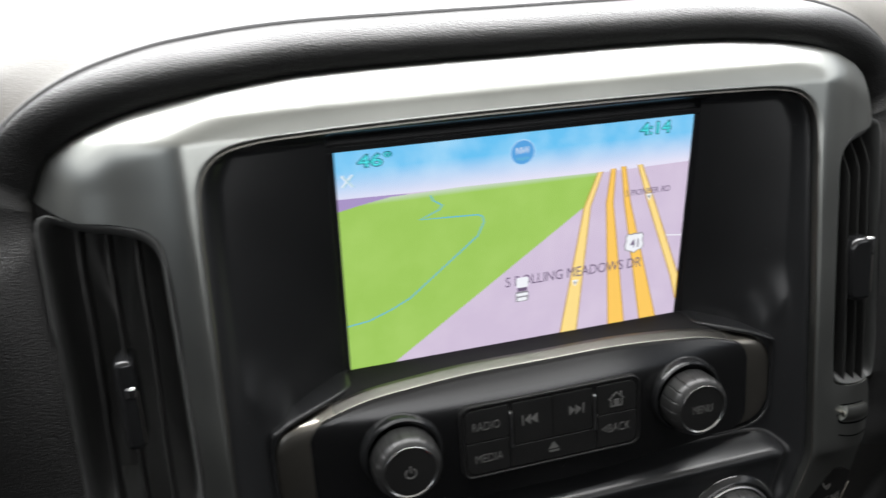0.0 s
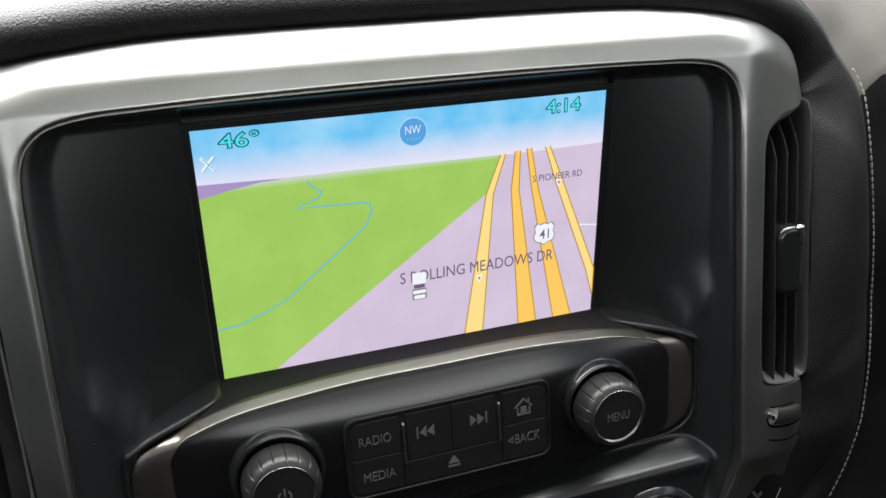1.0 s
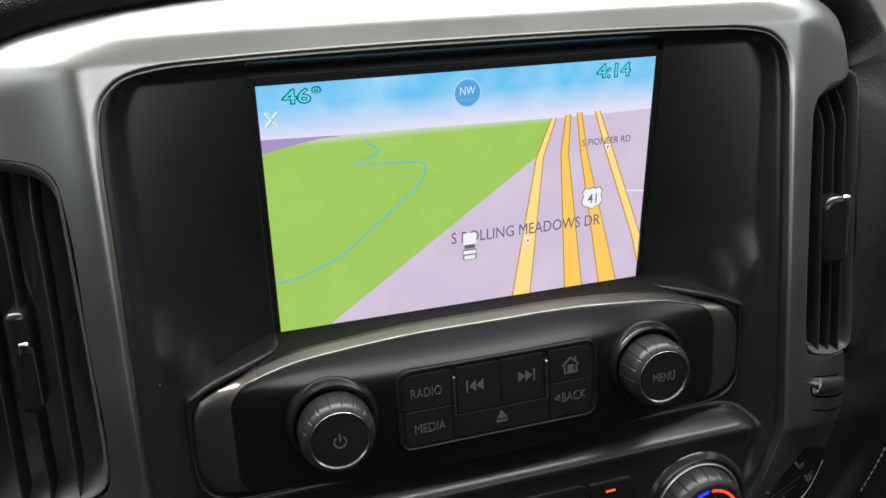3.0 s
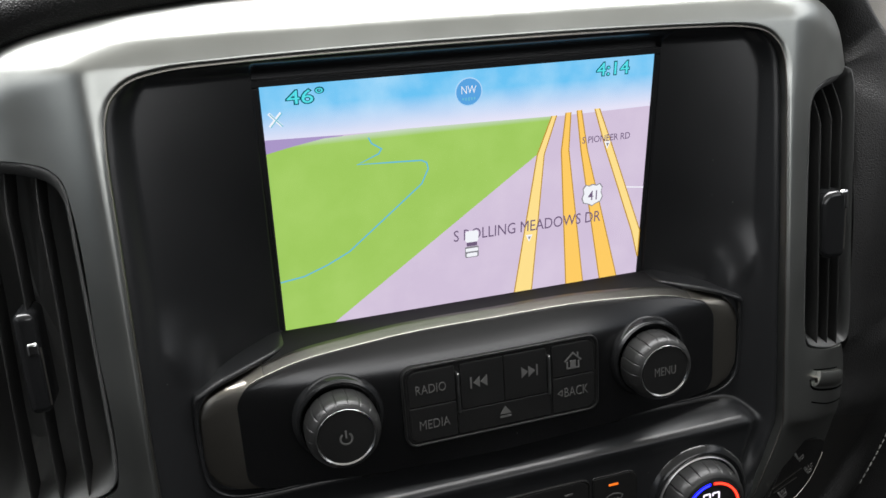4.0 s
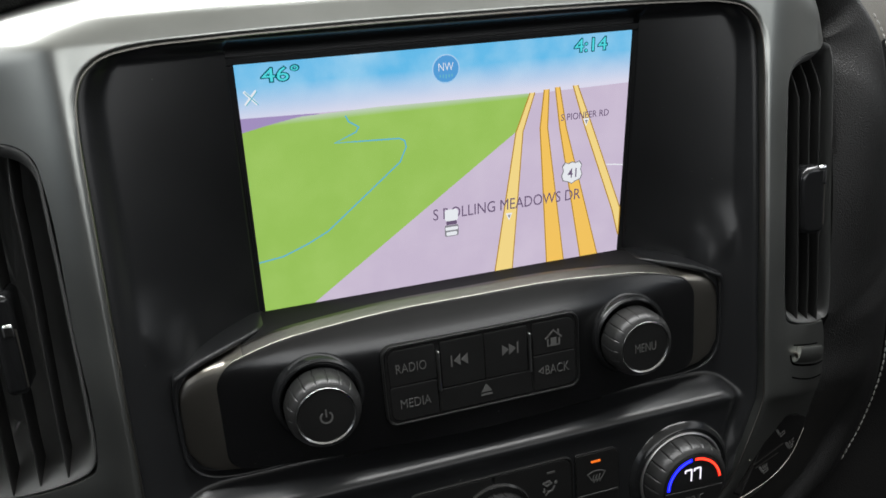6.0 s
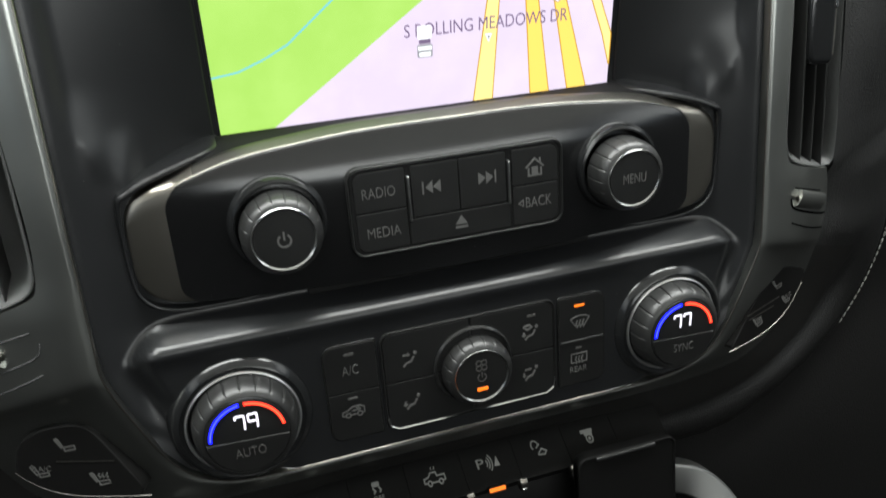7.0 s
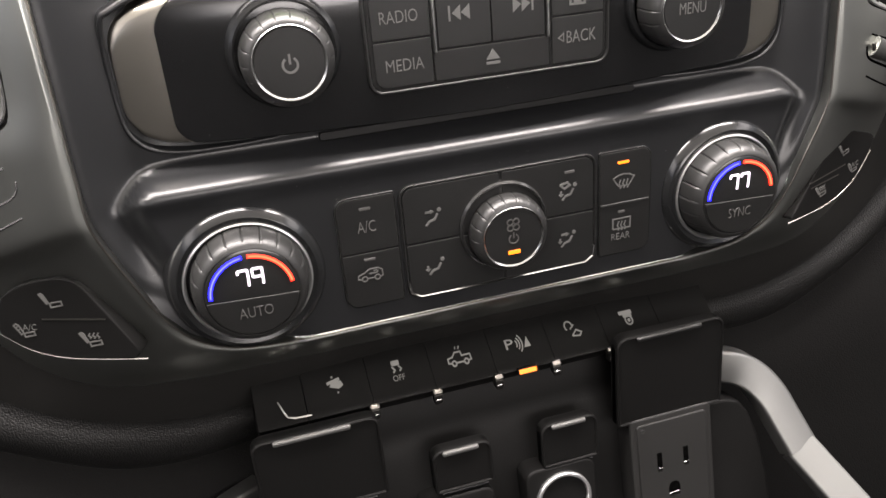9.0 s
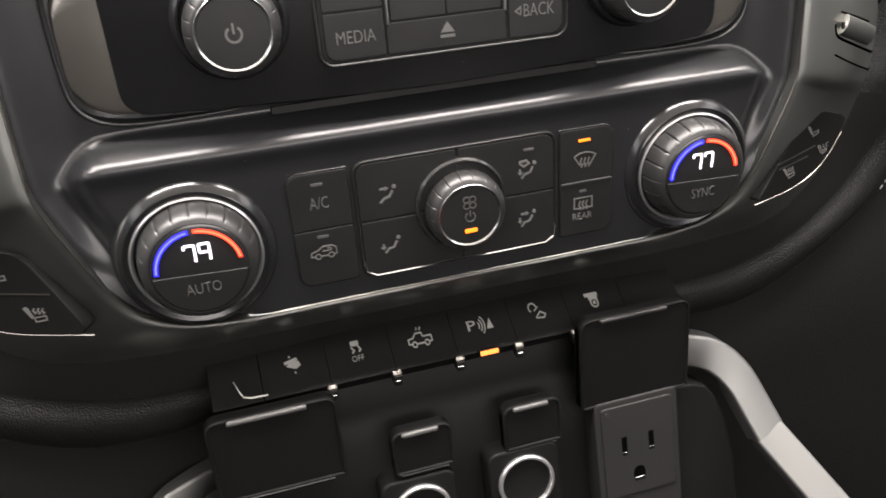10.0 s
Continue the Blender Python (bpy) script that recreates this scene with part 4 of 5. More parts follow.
def knob(parent, at, lean, r_base, r_face, deep, ribs, name="knob", flare=1.0):
    """A ribbed rubber knob with a bright ring and a flat black cap; at: the middle of its face."""
    f = face_frame(*at, lean)
    grip = bmesh.new()
    n = ribs * 18
    rows = []
    for r, w in ((r_base, -deep), (r_base, -deep * 0.45), (r_base * 0.985, -deep * 0.30), (r_base * 0.93, -deep * 0.12), (r_face + 1.4, -0.5), (r_face + 0.4, 0.0), (r_face - 0.4, -0.3)):
        amount = 0.026 * r_base * (1 - ease(-deep * 0.15, 0, w))
        ring = []
        for k in range(n):
            a = 2 * math.pi * k / n
            # wide flats between narrow grooves
            groove = max(0.0, math.cos(ribs * a)) ** 36
            rr = r - amount * groove
            ring.append((rr * math.cos(a), rr * math.sin(a), w))
        rows.append(ring)
    grip = loft([[f @ Vector(p) for p in row] for row in rows], closed=True)
    k = part(name, grip, RUBBER, parent, "ribbed dark rubber knob", angle=50)
    part("ring", lathe(f, [(r_face + 0.55, -0.8), (r_face + 0.55, 0.2), (r_face + 0.45, 0.32), (r_face - 0.3, -0.12), (r_face - 0.4, -0.3)], 64), TIP, k, "thin chrome ring")
    return k, f


def arc_band(frame_m, r0, r1, a0, a1, w, deep=0.2, n=28):
    """A curved lit bar as one solid."""
    rows = []
    for k in range(n + 1):
        a = radians(a0 + (a1 - a0) * k / n)
        rows.append([frame_m @ Vector((r * math.cos(a), r * math.sin(a), h)) for r, h in ((r0, w), (r0, w + deep), (r1, w + deep), (r1, w))])
    return loft(rows, closed=True)


for s in (-1, 1):
    base = radio_plane(s * 72.6) @ Matrix.Translation((0, 1.4, -2.5))
    part("knob_collar", lathe(base, [(19.2, -3), (19.0, 1.2), (18.2, 2.6), (17.2, 3.0), (16.4, 2.4), (16.2, -3)], 64), BLACK, radio, "raised black collar")
    k, f = knob(radio, (s * 72.6, -53.8, -26.0), 8.5, 15.4, 11.6, 13.0, 18)
    cap = part("cap", lathe(f, [(11.4, -0.4), (11.2, 0.05), (0, 0.12)], 48), KEY, k, "flat black cap")
    cf = f @ Matrix.Translation((0, 0, 0.1))
    if s < 0:
        legend(k, strokes(cf, [arc(0, -0.6, 2.4, 125, 415, 20), [(0, -0.4), (0, 2.9)]], 0.75, 0, 0.2))
    else:
        legend(k, lettering(cf, "MENU", 0, 0, 4.0, 10.6))


# ---- climate controls ----
climate = thing("climate_control_unit", (0, -48, -133), "black climate control unit with three ribbed knobs and lit readings", "climate control")
CL = face_frame(0, -54.4, -104, 8.5)
CLEG = CL @ Matrix.Translation((0, 0, 0.55))


def cl(x, z):
    """Face coordinates of a point of the climate panel."""
    return x, (z + 104) * 1.011


def bed(name, x0, z0, x1, z1, radii):
    u0, v0 = cl(x0, z0)
    u1, v1 = cl(x1, z1)
    return part(name, plate(CL, rounded(u0, v0, u1, v1, 3, radii=radii), -3, 0.12, 0.3), GLOSS, climate, "recessed gloss black button bed")


def cbutton(x0, z0, x1, z1, radii=(0.9,) * 4):
    u0, v0 = cl(x0, z0)
    u1, v1 = cl(x1, z1)
    return button("button", climate, CL, rounded(u0, v0, u1, v1, 1, radii=radii), 0.55)


SEAT = dict(lines=[[(-2.6, -3.0), (-1.2, -1.4), (0.9, -0.9), (2.2, 1.4)]], discs=[(2.9, 2.9, 0.85)])


def airflow(parent, u, v, arrows, scale=1.0, screen=False):
    """A seated figure's outline as on the airflow keys, with its arrows."""
    fills = []
    for kind in arrows:
        if kind == "face":
            fills += [[(-2.6, 2.0), (-0.4, 2.0), (-0.4, 2.9), (-2.6, 2.9)], [(-0.6, 1.5), (0.8, 2.45), (-0.6, 3.4)]]
        else:
            fills += [[(-3.5, -0.4), (-2.7, -0.4), (-2.7, 0.9), (-3.5, 0.9)], [(-4.2, -0.4), (-2.0, -0.4), (-3.1, -1.7)]]
    lines = list(SEAT["lines"])
    if screen:
        lines += [[(-3.4, 3.6), (-0.4, 4.2), (0.6, 3.0), (-1.6, 1.8), (-3.4, 3.6)]]
    legend(parent, strokes(CLEG, lines, 0.9, 0, 0.2, discs=SEAT["discs"], fills=fills, scale=scale, at=(u, v)))


def dash_mark(parent, u, v, material=None, wide=4.2):
    part("status_lamp", plate(CLEG, rounded(u - wide / 2, v - 0.55, u + wide / 2, v + 0.55, 0.3), -0.2, 0.25, 0.1), material or FAINT_INK, parent)


bed("button_bed", -64.5, -125.5, -41.4, -80.2, (5, 1, 1, 5))
bed("button_bed", -39.8, -126, 39.8, -79.6, (5, 5, 5, 5))
bed("button_bed", 41.4, -125.5, 64.8, -80.2, (1, 5, 5, 1))
bed_loop = rounded(*cl(-40.2, -126.2), *cl(40.2, -79.4), 5)
part("bed_rim", frame_ring(CL, bed_loop, 0.9, -2, 0.6), KEY, climate, "thin raised rim")
part("bed_rim_line", sweep([CL @ Vector((*cl(x, z), 0.75)) for x, z in ((-39.4, -119), (-38.6, -123.4), (-35, -125.7), (-12, -125.8), (12, -125.8), (35, -125.7), (38.6, -123.4), (39.4, -119))], [(0.35, 0), (0, 0.35), (-0.35, 0), (0, -0.35)]), CHROME, climate, "bright lower edge")
b = cbutton(-64, -102.4, -41.8, -80.8, (0.9, 0.9, 0.9, 4.5))
legend(b, lettering(CLEG, "A/C", *cl(-53.3, -92.3), 4.5, 6.9))
dash_mark(b, *cl(-53.2, -85.2))
b = cbutton(-64, -125, -41.8, -102.8, (4.5, 0.9, 0.9, 0.9))
u, v = cl(-54.0, -111.6)
legend(b, strokes(CLEG, [[(-3.8, -2.0), (-5.4, -1.8), (-5.2, 0.0), (-2.6, 0.7), (-0.4, 2.3), (3.4, 2.3), (5.2, 1.2), (5.3, -1.6), (4.2, -2.0)], arc(-2.6, -2.0, 1.15, 0, 360, 12), arc(2.9, -2.0, 1.15, 0, 360, 12), [(-1.3, -2.0), (1.7, -2.0)], [(0.2, 0.2), (2.8, 0.2), (3.2, 0.7), (2.8, 1.3), (1.4, 1.3)]], 0.5, 0, 0.2, fills=[[(0.4, 0.75), (-0.9, 0.2), (0.4, -0.4)]], scale=0.9, at=(u, v)))
dash_mark(b, *cl(-53.6, -105.6))
b = cbutton(-39, -102.8, -0.4, -80.4, (0.9, 0.9, 0.9, 4.5))
airflow(b, *cl(-28.0, -93.6), ("face",))
b = cbutton(-39, -125.2, -0.4, -103.4, (4.5, 0.9, 0.9, 0.9))
airflow(b, *cl(-28.2, -114.2), ("foot",))
b = cbutton(0.4, -102.8, 39, -80.4, (0.9, 0.9, 4.5, 0.9))
airflow(b, *cl(28.0, -93.8), ("foot",), screen=True)
dash_mark(b, *cl(28.6, -85.4))
b = cbutton(0.4, -125.2, 39, -103.4, (0.9, 4.5, 0.9, 0.9))
airflow(b, *cl(27.4, -114.0), ("face", "foot"))
b = cbutton(41.8, -102.4, 64.4, -80.8, (0.9, 0.9, 4.5, 0.9))
u, v = cl(52.2, -93.4)
wave = lambda x, y, h: [(x, y), (x + 0.5, y + h * 0.25), (x - 0.4, y + h * 0.55), (x + 0.3, y + h)]
legend(b, strokes(CLEG, [[(-4.6, 1.6), (-2.4, 2.7), (0, 3.1), (2.4, 2.7), (4.6, 1.6), (2.3, -1.9), (-2.3, -1.9), (-4.6, 1.6)], wave(-1.6, -3.2, 4), wave(0, -3.2, 4), wave(1.6, -3.2, 4)], 0.55, 0, 0.2, at=(u, v)))
dash_mark(b, *cl(51.9, -85.4), AMBER, 5.0)
b = cbutton(41.8, -125, 64.4, -102.8, (0.9, 4.5, 0.9, 0.9))
u, v = cl(51.6, -112.2)
legend(b, strokes(CLEG, [[(-3.9, -1.6), (-3.9, 2.9), (3.9, 2.9), (3.9, -1.6), (-3.9, -1.6)], wave(-1.5, -2.4, 4), wave(0, -2.4, 4), wave(1.5, -2.4, 4)], 0.55, 0, 0.2, at=(u, v)))
legend(b, lettering(CLEG, "REAR", *cl(51.3, -117.2), 2.9, 8.4))
dash_mark(b, *cl(51.4, -106.4), wide=3)
part("button_gap_line", plate(CL, rounded(*cl(42.2, -103.1), *cl(63.8, -102.2), 0.3), -0.5, 1.05, 0.2), RUBBER, climate)

# fan knob in the middle
FAN = (1.2, -63.6, -102.6)
part("knob_collar", lathe(CL @ Matrix.Translation((0.4, 2.0, 0)), [(18.4, -2), (18.2, 1.2), (17.4, 2.0), (16.6, 1.6), (16.4, -2)], 64), GLOSS, climate, "gloss black collar")
k, f = knob(climate, FAN, 8.5, 15.4, 11.8, 11.0, 18)
part("cap", lathe(f, [(11.6, -0.4), (11.4, 0.05), (0, 0.12)], 48), KEY, k, "flat black cap")
cf = f @ Matrix.Translation((0, 0, 0.1))
legend(k, strokes(cf, [arc(-1.2, 6.4, 1.2, 0, 360, 12), arc(1.2, 6.4, 1.2, 0, 360, 12), arc(-1.2, 4.0, 1.2, 0, 360, 12), arc(1.2, 4.0, 1.2, 0, 360, 12)], 0.5, 0, 0.2), True)
legend(k, strokes(cf, [arc(0, -0.6, 1.9, 120, 420, 16), [(0, -0.4), (0, 2.0)]], 0.5, 0, 0.2), True)
part("status_lamp", plate(cf, rounded(-2.5, -7.0, 2.5, -5.4, 0.4), -0.2, 0.3, 0.1), AMBER, k, "amber lamp")

SEGMENTS = {"7": ["top", "right_high", "right_low", "left_top"], "9": ["top", "right_high", "right_low", "left_high", "middle"]}


def digits(frame_m, text, u, v, w, h):
    """Square-cornered lit figures."""
    lines = []
    for n, c in enumerate(text):
        x = u + (n - (len(text) - 1) / 2) * (w + 1.6)
        where = dict(top=[(x - w / 2, v + h / 2), (x + w / 2, v + h / 2)], right_high=[(x + w / 2, v + h / 2), (x + w / 2, v)], right_low=[(x + w / 2, v), (x + w / 2 - 0.2, v - h / 2)],
                     left_high=[(x - w / 2, v), (x - w / 2, v + h / 2)], middle=[(x - w / 2, v), (x + w / 2, v)], left_top=[(x - w / 2, v + h / 2), (x - w / 2, v + h / 2 - 1.4)])
        lines += [where[s] for s in SEGMENTS[c]]
    return strokes(frame_m, lines, 0.82, 0, 0.15)


for s, number, word in ((-1, "79", "AUTO"), (1, "77", "SYNC")):
    mid = (s * 98.0, -67.0, -101.8)
    hub = face_frame(s * 98.6, -54.0, -104.5, 8.5)
    part("knob_collar", lathe(hub, [(30.0, -5), (28.6, -0.6), (27.0, 2.0), (25.2, 2.8), (23.4, 2.2), (22.8, -4)], 72), BLACK, climate, "raised black collar")
    part("knob_ring", lathe(hub, [(23.2, 0.0), (23.2, 2.6), (22.6, 3.0), (22.0, 2.4), (21.8, 0)], 72), SATIN, climate, "bright ring round the knob")
    f = face_frame(*mid, 8.5)
    n = 20 * 18
    rows = []
    for r, w in ((21.2, -15), (21.0, -9), (20.5, -5), (19.7, -2.4), (18.6, -0.8), (17.5, -0.1), (16.9, 0.0), (16.4, -0.6)):
        amount = 0.6 * (1 - ease(-3.0, -0.3, w))
        rows.append([f @ Vector(((r - amount * max(0, math.cos(20 * a)) ** 30) * math.cos(a), (r - amount * max(0, math.cos(20 * a)) ** 30) * math.sin(a), w)) for a in [2 * math.pi * q / n for q in range(n)]])
    k = part("temperature_knob", loft(rows, closed=True), RUBBER, climate, "large ribbed dark rubber knob", angle=50)
    part("display_cap", lathe(f, [(16.9, -0.8), (16.7, -0.1), (15.8, 0.25), (0, 0.5)], 64), GLOSS, k, "gloss black lit display")
    df = f @ Matrix.Translation((0, 0, 0.42))
    low = [(16.0 * math.cos(radians(a)), 16.0 * math.sin(radians(a))) for a in range(183, 358, 7)]
    part("key_cap", plate(df, low, -0.5, 0.35, 0.3), KEY, k, "matt black lower key")
    part("legend", lettering(df @ Matrix.Translation((0, 0, 0.35)), word, 0, -7.0, 4.0, 12.0 if s < 0 else 10.2), DIM_INK, k)
    part("blue_arc", arc_band(df, 13.75, 15.05, 178, 96, -0.1, 0.35), BLUE, k, "lit blue arc")
    part("red_arc", arc_band(df, 13.75, 15.05, 89, 8, -0.1, 0.35), RED, k, "lit red arc")
    # paler bands put the glare of the lit arcs into colour
    part("arc_glare", arc_band(df, 14.15, 14.6, 176, 98, 0.2, 0.1), BLUE_CORE, k, "paler middle that imitates the blue arc's glare")
    part("arc_glare", arc_band(df, 14.1, 14.7, 87, 10, 0.2, 0.1), RED_CORE, k, "paler middle that imitates the red arc's glare")
    part("reading", digits(df, number, 0.3 if s < 0 else -0.9, 6.3, 3.4, 6.2), DIGIT, k, "lit white figures")


# ---- air vents ----
def air_vent(s):
    """A tall dash vent: black rounded frame, dark duct, upright blades, a thumb tab, and a thumbwheel in the plate below."""
    v = thing("air_vent", (s * 183, 0, -90), "tall black air vent with upright blades beside the display", "air vent", "vents beside the display")
    ring = [Vector((*p, 0)) for p in [(159.2, 72), (159.6, 78), (162, 83.5), (167, 86.2), (175, 86.9), (192, 87.3), (207, 88), (209.5, 84), (209.5, 20), (209.5, -48), (207, -55), (202, -54.2), (185, -47.5), (169, -41.2), (162, -37), (159.8, -31), (159.2, -20), (159, 20)]]
    for _ in range(2):
        ring = [q for k in range(len(ring)) for q in (ring[k].lerp(ring[(k + 1) % len(ring)], 0.25), ring[k].lerp(ring[(k + 1) % len(ring)], 0.75))]
    mid = Vector((184, 20, 0))
    rows = []
    # offsets inwards at the sides and at the top, and depth
    for side, top, deep in ((0.0, 0.0, 3.0), (0.0, 0.0, 0.7), (0.5, 0.6, 0.5), (1.2, 2.4, 1.6), (1.8, 5.2, 4.4), (2.2, 6.6, 8.0), (2.6, 7.4, 16), (3.4, 8, 34), (8, 10, 42)):
        row = []
        for p in ring:
            x = p.x + side * max(-1.0, min(1.0, (mid.x - p.x) / 14))
            z = p.y - top * ease(60, 84, p.y) + side * ease(-20, -50, p.y)
            row.append((s * x, -(bezel_face(min(p.x, 204), p.y) - deep), z))
        rows.append(row)
    part("duct", loft(rows + [[(s * 184, -(edge_out(20) - 52), 20)] * len(ring)], closed=True), DUCT, v, "black rounded duct", angle=50)
    for x in (170.3, 181.8, 193.3):
        pts = []
        for z in (86, 83.5, 81, 78, 74, 68, 50, 30, 0, -25, -37 - 0.42 * (x - 160)):
            pts.append((s * (x + 1.8 * ease(50, -30, z)), -(edge_out(z) - 9 - 0.52 * (x - 170) - 10 * ease(66, 88, z)), z))
        blade = sweep(pts, [(0.0, 0.9), (0.25, 0.75), (0.4, 0.2), (0.6, -4), (0.5, -16), (-0.5, -16), (-0.6, -4), (-0.4, 0.2), (-0.25, 0.75)], [(0, -1, 0.1)] * len(pts))
        part("blade", blade, BLADE, v, angle=50)
    f = face_frame(s * (179.5 if s > 0 else 182.5), -(edge_out(16) - 12.5), 18 if s > 0 else 14, 10)
    tab = part("thumb_tab", plate(f, rounded(-7.5 if s > 0 else -4, -17 if s > 0 else -20, 7.5 if s > 0 else 4, 17 if s > 0 else 20, 3, radii=(6, 3, 3, 6) if s > 0 else (3, 3, 3, 3)), -12, 4.5, 2.5), BLACK, v, "black thumb tab")
    part("tab_tip", plate(f, rounded(*((2.6, 14.4, 7.7, 17.3) if s > 0 else (-1.0, 3, 3.4, 8.5)), 1.3), 1, 4.9, 1.2), CHROME, tab, "bright chrome tip")
    if s > 0:
        part("tab_tip", plate(f, rounded(5.2, 7.5, 7.8, 16.6, 1.2), 1, 4.85, 1.0), CHROME, tab, "bright chrome tip")
    part("tab_edge", sweep([f @ Vector((7.4 if s > 0 else 3.6, q, 3.4)) for q in ((14.5, 8, 0, -13) if s > 0 else (6, 0, -10, -17))], [(0.4, 0), (0, 0.4), (-0.4, 0), (0, -0.4)]), EDGE, tab)
    shift = 0 if s > 0 else 13

    def on_bezel(points, lift, move=0):
        return [(s * (p.x + move * 0.9), -(bezel_face(p.x + move * 0.9, p.y - move * 0.4) + lift), p.y - move * 0.4) for p in smooth_path([(*g, 0) for g in points], 2)]

    thin = [(0.4, 0), (0, 0.3), (-0.4, 0), (0, -0.3)]
    thick = [(0.6, 0), (0, 0.4), (-0.6, 0), (0, -0.4)]
    up = [(0.25 * s, -1, 0.1)]
    for points, section in (([(163.8, -55.5), (164.6, -59.5), (168, -62.2), (178, -66.8), (191, -73), (206, -80)], thick), ([(166.4, -51.2), (178, -55.6), (194, -62.6)], thin), ([(165.5, -68), (180, -75.5), (206, -88)], thin)):
        line = on_bezel(points, 0.05)
        part("plate_groove", sweep(line, section if s > 0 else thin, up * len(line)), BORE if s > 0 else DARK, v, "dark seam round the thumbwheel")
    line = on_bezel([(168.2, -56.2), (170, -57.2), (181, -62), (194, -68), (196, -69)], 0.7, shift)
    wheel = part("thumbwheel", sweep(line, [(4.3 * math.cos(a * math.pi / 10), 2.0 * math.sin(a * math.pi / 10)) for a in range(20)], up * len(line)), SILVER, v, "grey thumbwheel")
    tip = on_bezel([(167.2, -54.6), (168.0, -57.6)], 1.2, shift)
    part("wheel_tip", sweep(tip, [(0.8 * math.cos(a * math.pi / 4), 0.9 * math.sin(a * math.pi / 4)) for a in range(8)], up * len(tip)), NICKEL, wheel, "bright tip")
    return v


for s in (-1, 1):
    air_vent(s)


# ---- seat heating and cooling switches ----
def seat_icon(parent, f, u, v, scale, extra):
    lines = [[(-0.9, -0.9), (3.2, -0.3), (3.4, -1.8), (-0.6, -2.5), (-0.9, -0.9)]]
    back = [(-4.4, 2.6), (-3.4, 3.2), (-2.4, 2.6), (-0.9, -0.8), (-1.9, -1.4)]
    lines += [back + back[:1], [(-3.9, 1.6), (-2.4, 2.2)], [(-3.2, 0.5), (-1.8, 1.1)]] if extra == "cool" else []
    if extra == "heat":
        lines += [wave(-0.6, 0.4, 2.2), wave(0.9, 0.4, 2.2), wave(2.4, 0.4, 2.2)]
    part("legend", strokes(f, lines, 0.5, 0, 0.2, fills=[] if extra == "cool" else [back], scale=scale, at=(u, v)), DIM_INK, parent)
    if extra == "cool":
        part("legend", lettering(f, "A/C", u + 1.6, v + 1.4, 2.2, 5.0), DIM_INK, parent)


def seat_switch(s):
    name = "driver" if s < 0 else "passenger"
    v = thing("seat_switch", (s * 166, -48, -130), f"black {name} seat heating and cooling switch in the lower bezel", "switch", "seat switches")
    f0 = face_frame(s * 164, -51.0 if s < 0 else -46.0, -108, 14)
    turn = Matrix.Rotation(radians(s * 16), 4, "Z")
    f = Matrix.Translation(f0.translation) @ turn @ Matrix.Translation(-f0.translation) @ f0
    if s < 0:
        loop = [(-22.6, -3.3), (-19.2, -6.3), (-12.2, -11.1), (-2.7, -14.2), (8.2, -15.4), (28.4, -16), (18.1, 0.4), (8.8, 14.3), (1.4, 16.5), (-10.8, 14.5), (-19.7, 9.6)]
        edge, lines = loop[:6], [[(-6.1, 1.0), (16, 0.1)]]
        icons = ((-1.4, 7.8, 1.0, ""), (-12.6, -3.3, 0.9, "cool"), (9.9, -7.6, 1.0, "heat"))
    else:
        loop = [(-36.3, -18.5), (-8.6, -18.7), (9.9, -13), (22.3, -1.6), (26.2, 5.4), (2.8, 13.6), (-7.1, 9.4), (-28.5, -11.7)]
        edge, lines = loop[:4], [[(-21.6, -4.7), (3.3, -2.9)], [(-20.8, -7.1), (-1.5, -6.3)]]
        icons = ((2.3, 4.1, 0.95, ""), (8.8, -6.1, 0.8, "cool"), (-14.0, -10.5, 0.95, "heat"))
    # round the outline's corners
    ring = [Vector((*p, 0)) for p in loop]
    for _ in range(2):
        ring = [q for k in range(len(ring)) for q in (ring[k].lerp(ring[(k + 1) % len(ring)], 0.2), ring[k].lerp(ring[(k + 1) % len(ring)], 0.8))]
    body = part("rocker", plate(f, [(p.x, p.y) for p in ring], -9, 1.6, 0.6), PIANO, v, "black rocker keys")
    lf = f @ Matrix.Translation((0, 0, 1.6))
    for icon in icons:
        seat_icon(body, lf, *icon)
    part("split_line", strokes(lf, lines, 0.5, 0, 0.2), NICKEL, v)
    edge = smooth_path([f @ Vector((*p, 1.3)) for p in edge], 2)
    # one metal edge, coloured as if shaded on the driver's switch
    part("lower_edge", sweep(edge, [(0.32, 0), (0, 0.4), (-0.32, 0), (0, -0.4)], [f.to_3x3() @ Vector((0, 0, 1))] * len(edge)), DARK_EDGE if s < 0 else EDGE, v, "bright lower edge")
    return v


for s in (-1, 1):
    seat_switch(s)


# ---- bank of switches under the bezel ----
bank = thing("switch_bank", (0, -45, -195), "row of gloss black piano-key switches with chrome tips", "switch panel")
BK = face_frame(0, -47, -172, 62)
part("bank_body", plate(face_frame(-6, -36, -186, 4), rounded(-90, -22, 96, 24, 3), -10, 3, 1), PIANO, bank)
part("brow", plate(face_frame(-4, -33, -166, 50), rounded(-96, -10, 86, 8, 3), -6, 1.5, 1), PIANO, bank, "gloss black brow over the keys")
KF = BK @ Matrix.Translation((0, 0, 0.05))
edges = [-86.0, -58.2, -30.4, -2.4, 25.0, 52.2, 79.6]
keys = []
for a, c in zip(edges, edges[1:]):
    keys.append(part("key", plate(BK, rounded(a + 0.06, -12.2, c - 0.06, 15, 0.6), -7, 0, 0.12), PIANO, bank))
for x0, x1 in ((79.8, 107), (-107, -86.2)):
    part("bank_end", plate(BK, rounded(x0, -12.2, x1, 15, 0.6), -7, -0.3, 0.3), PIANO, bank, "plain black end of the bank")
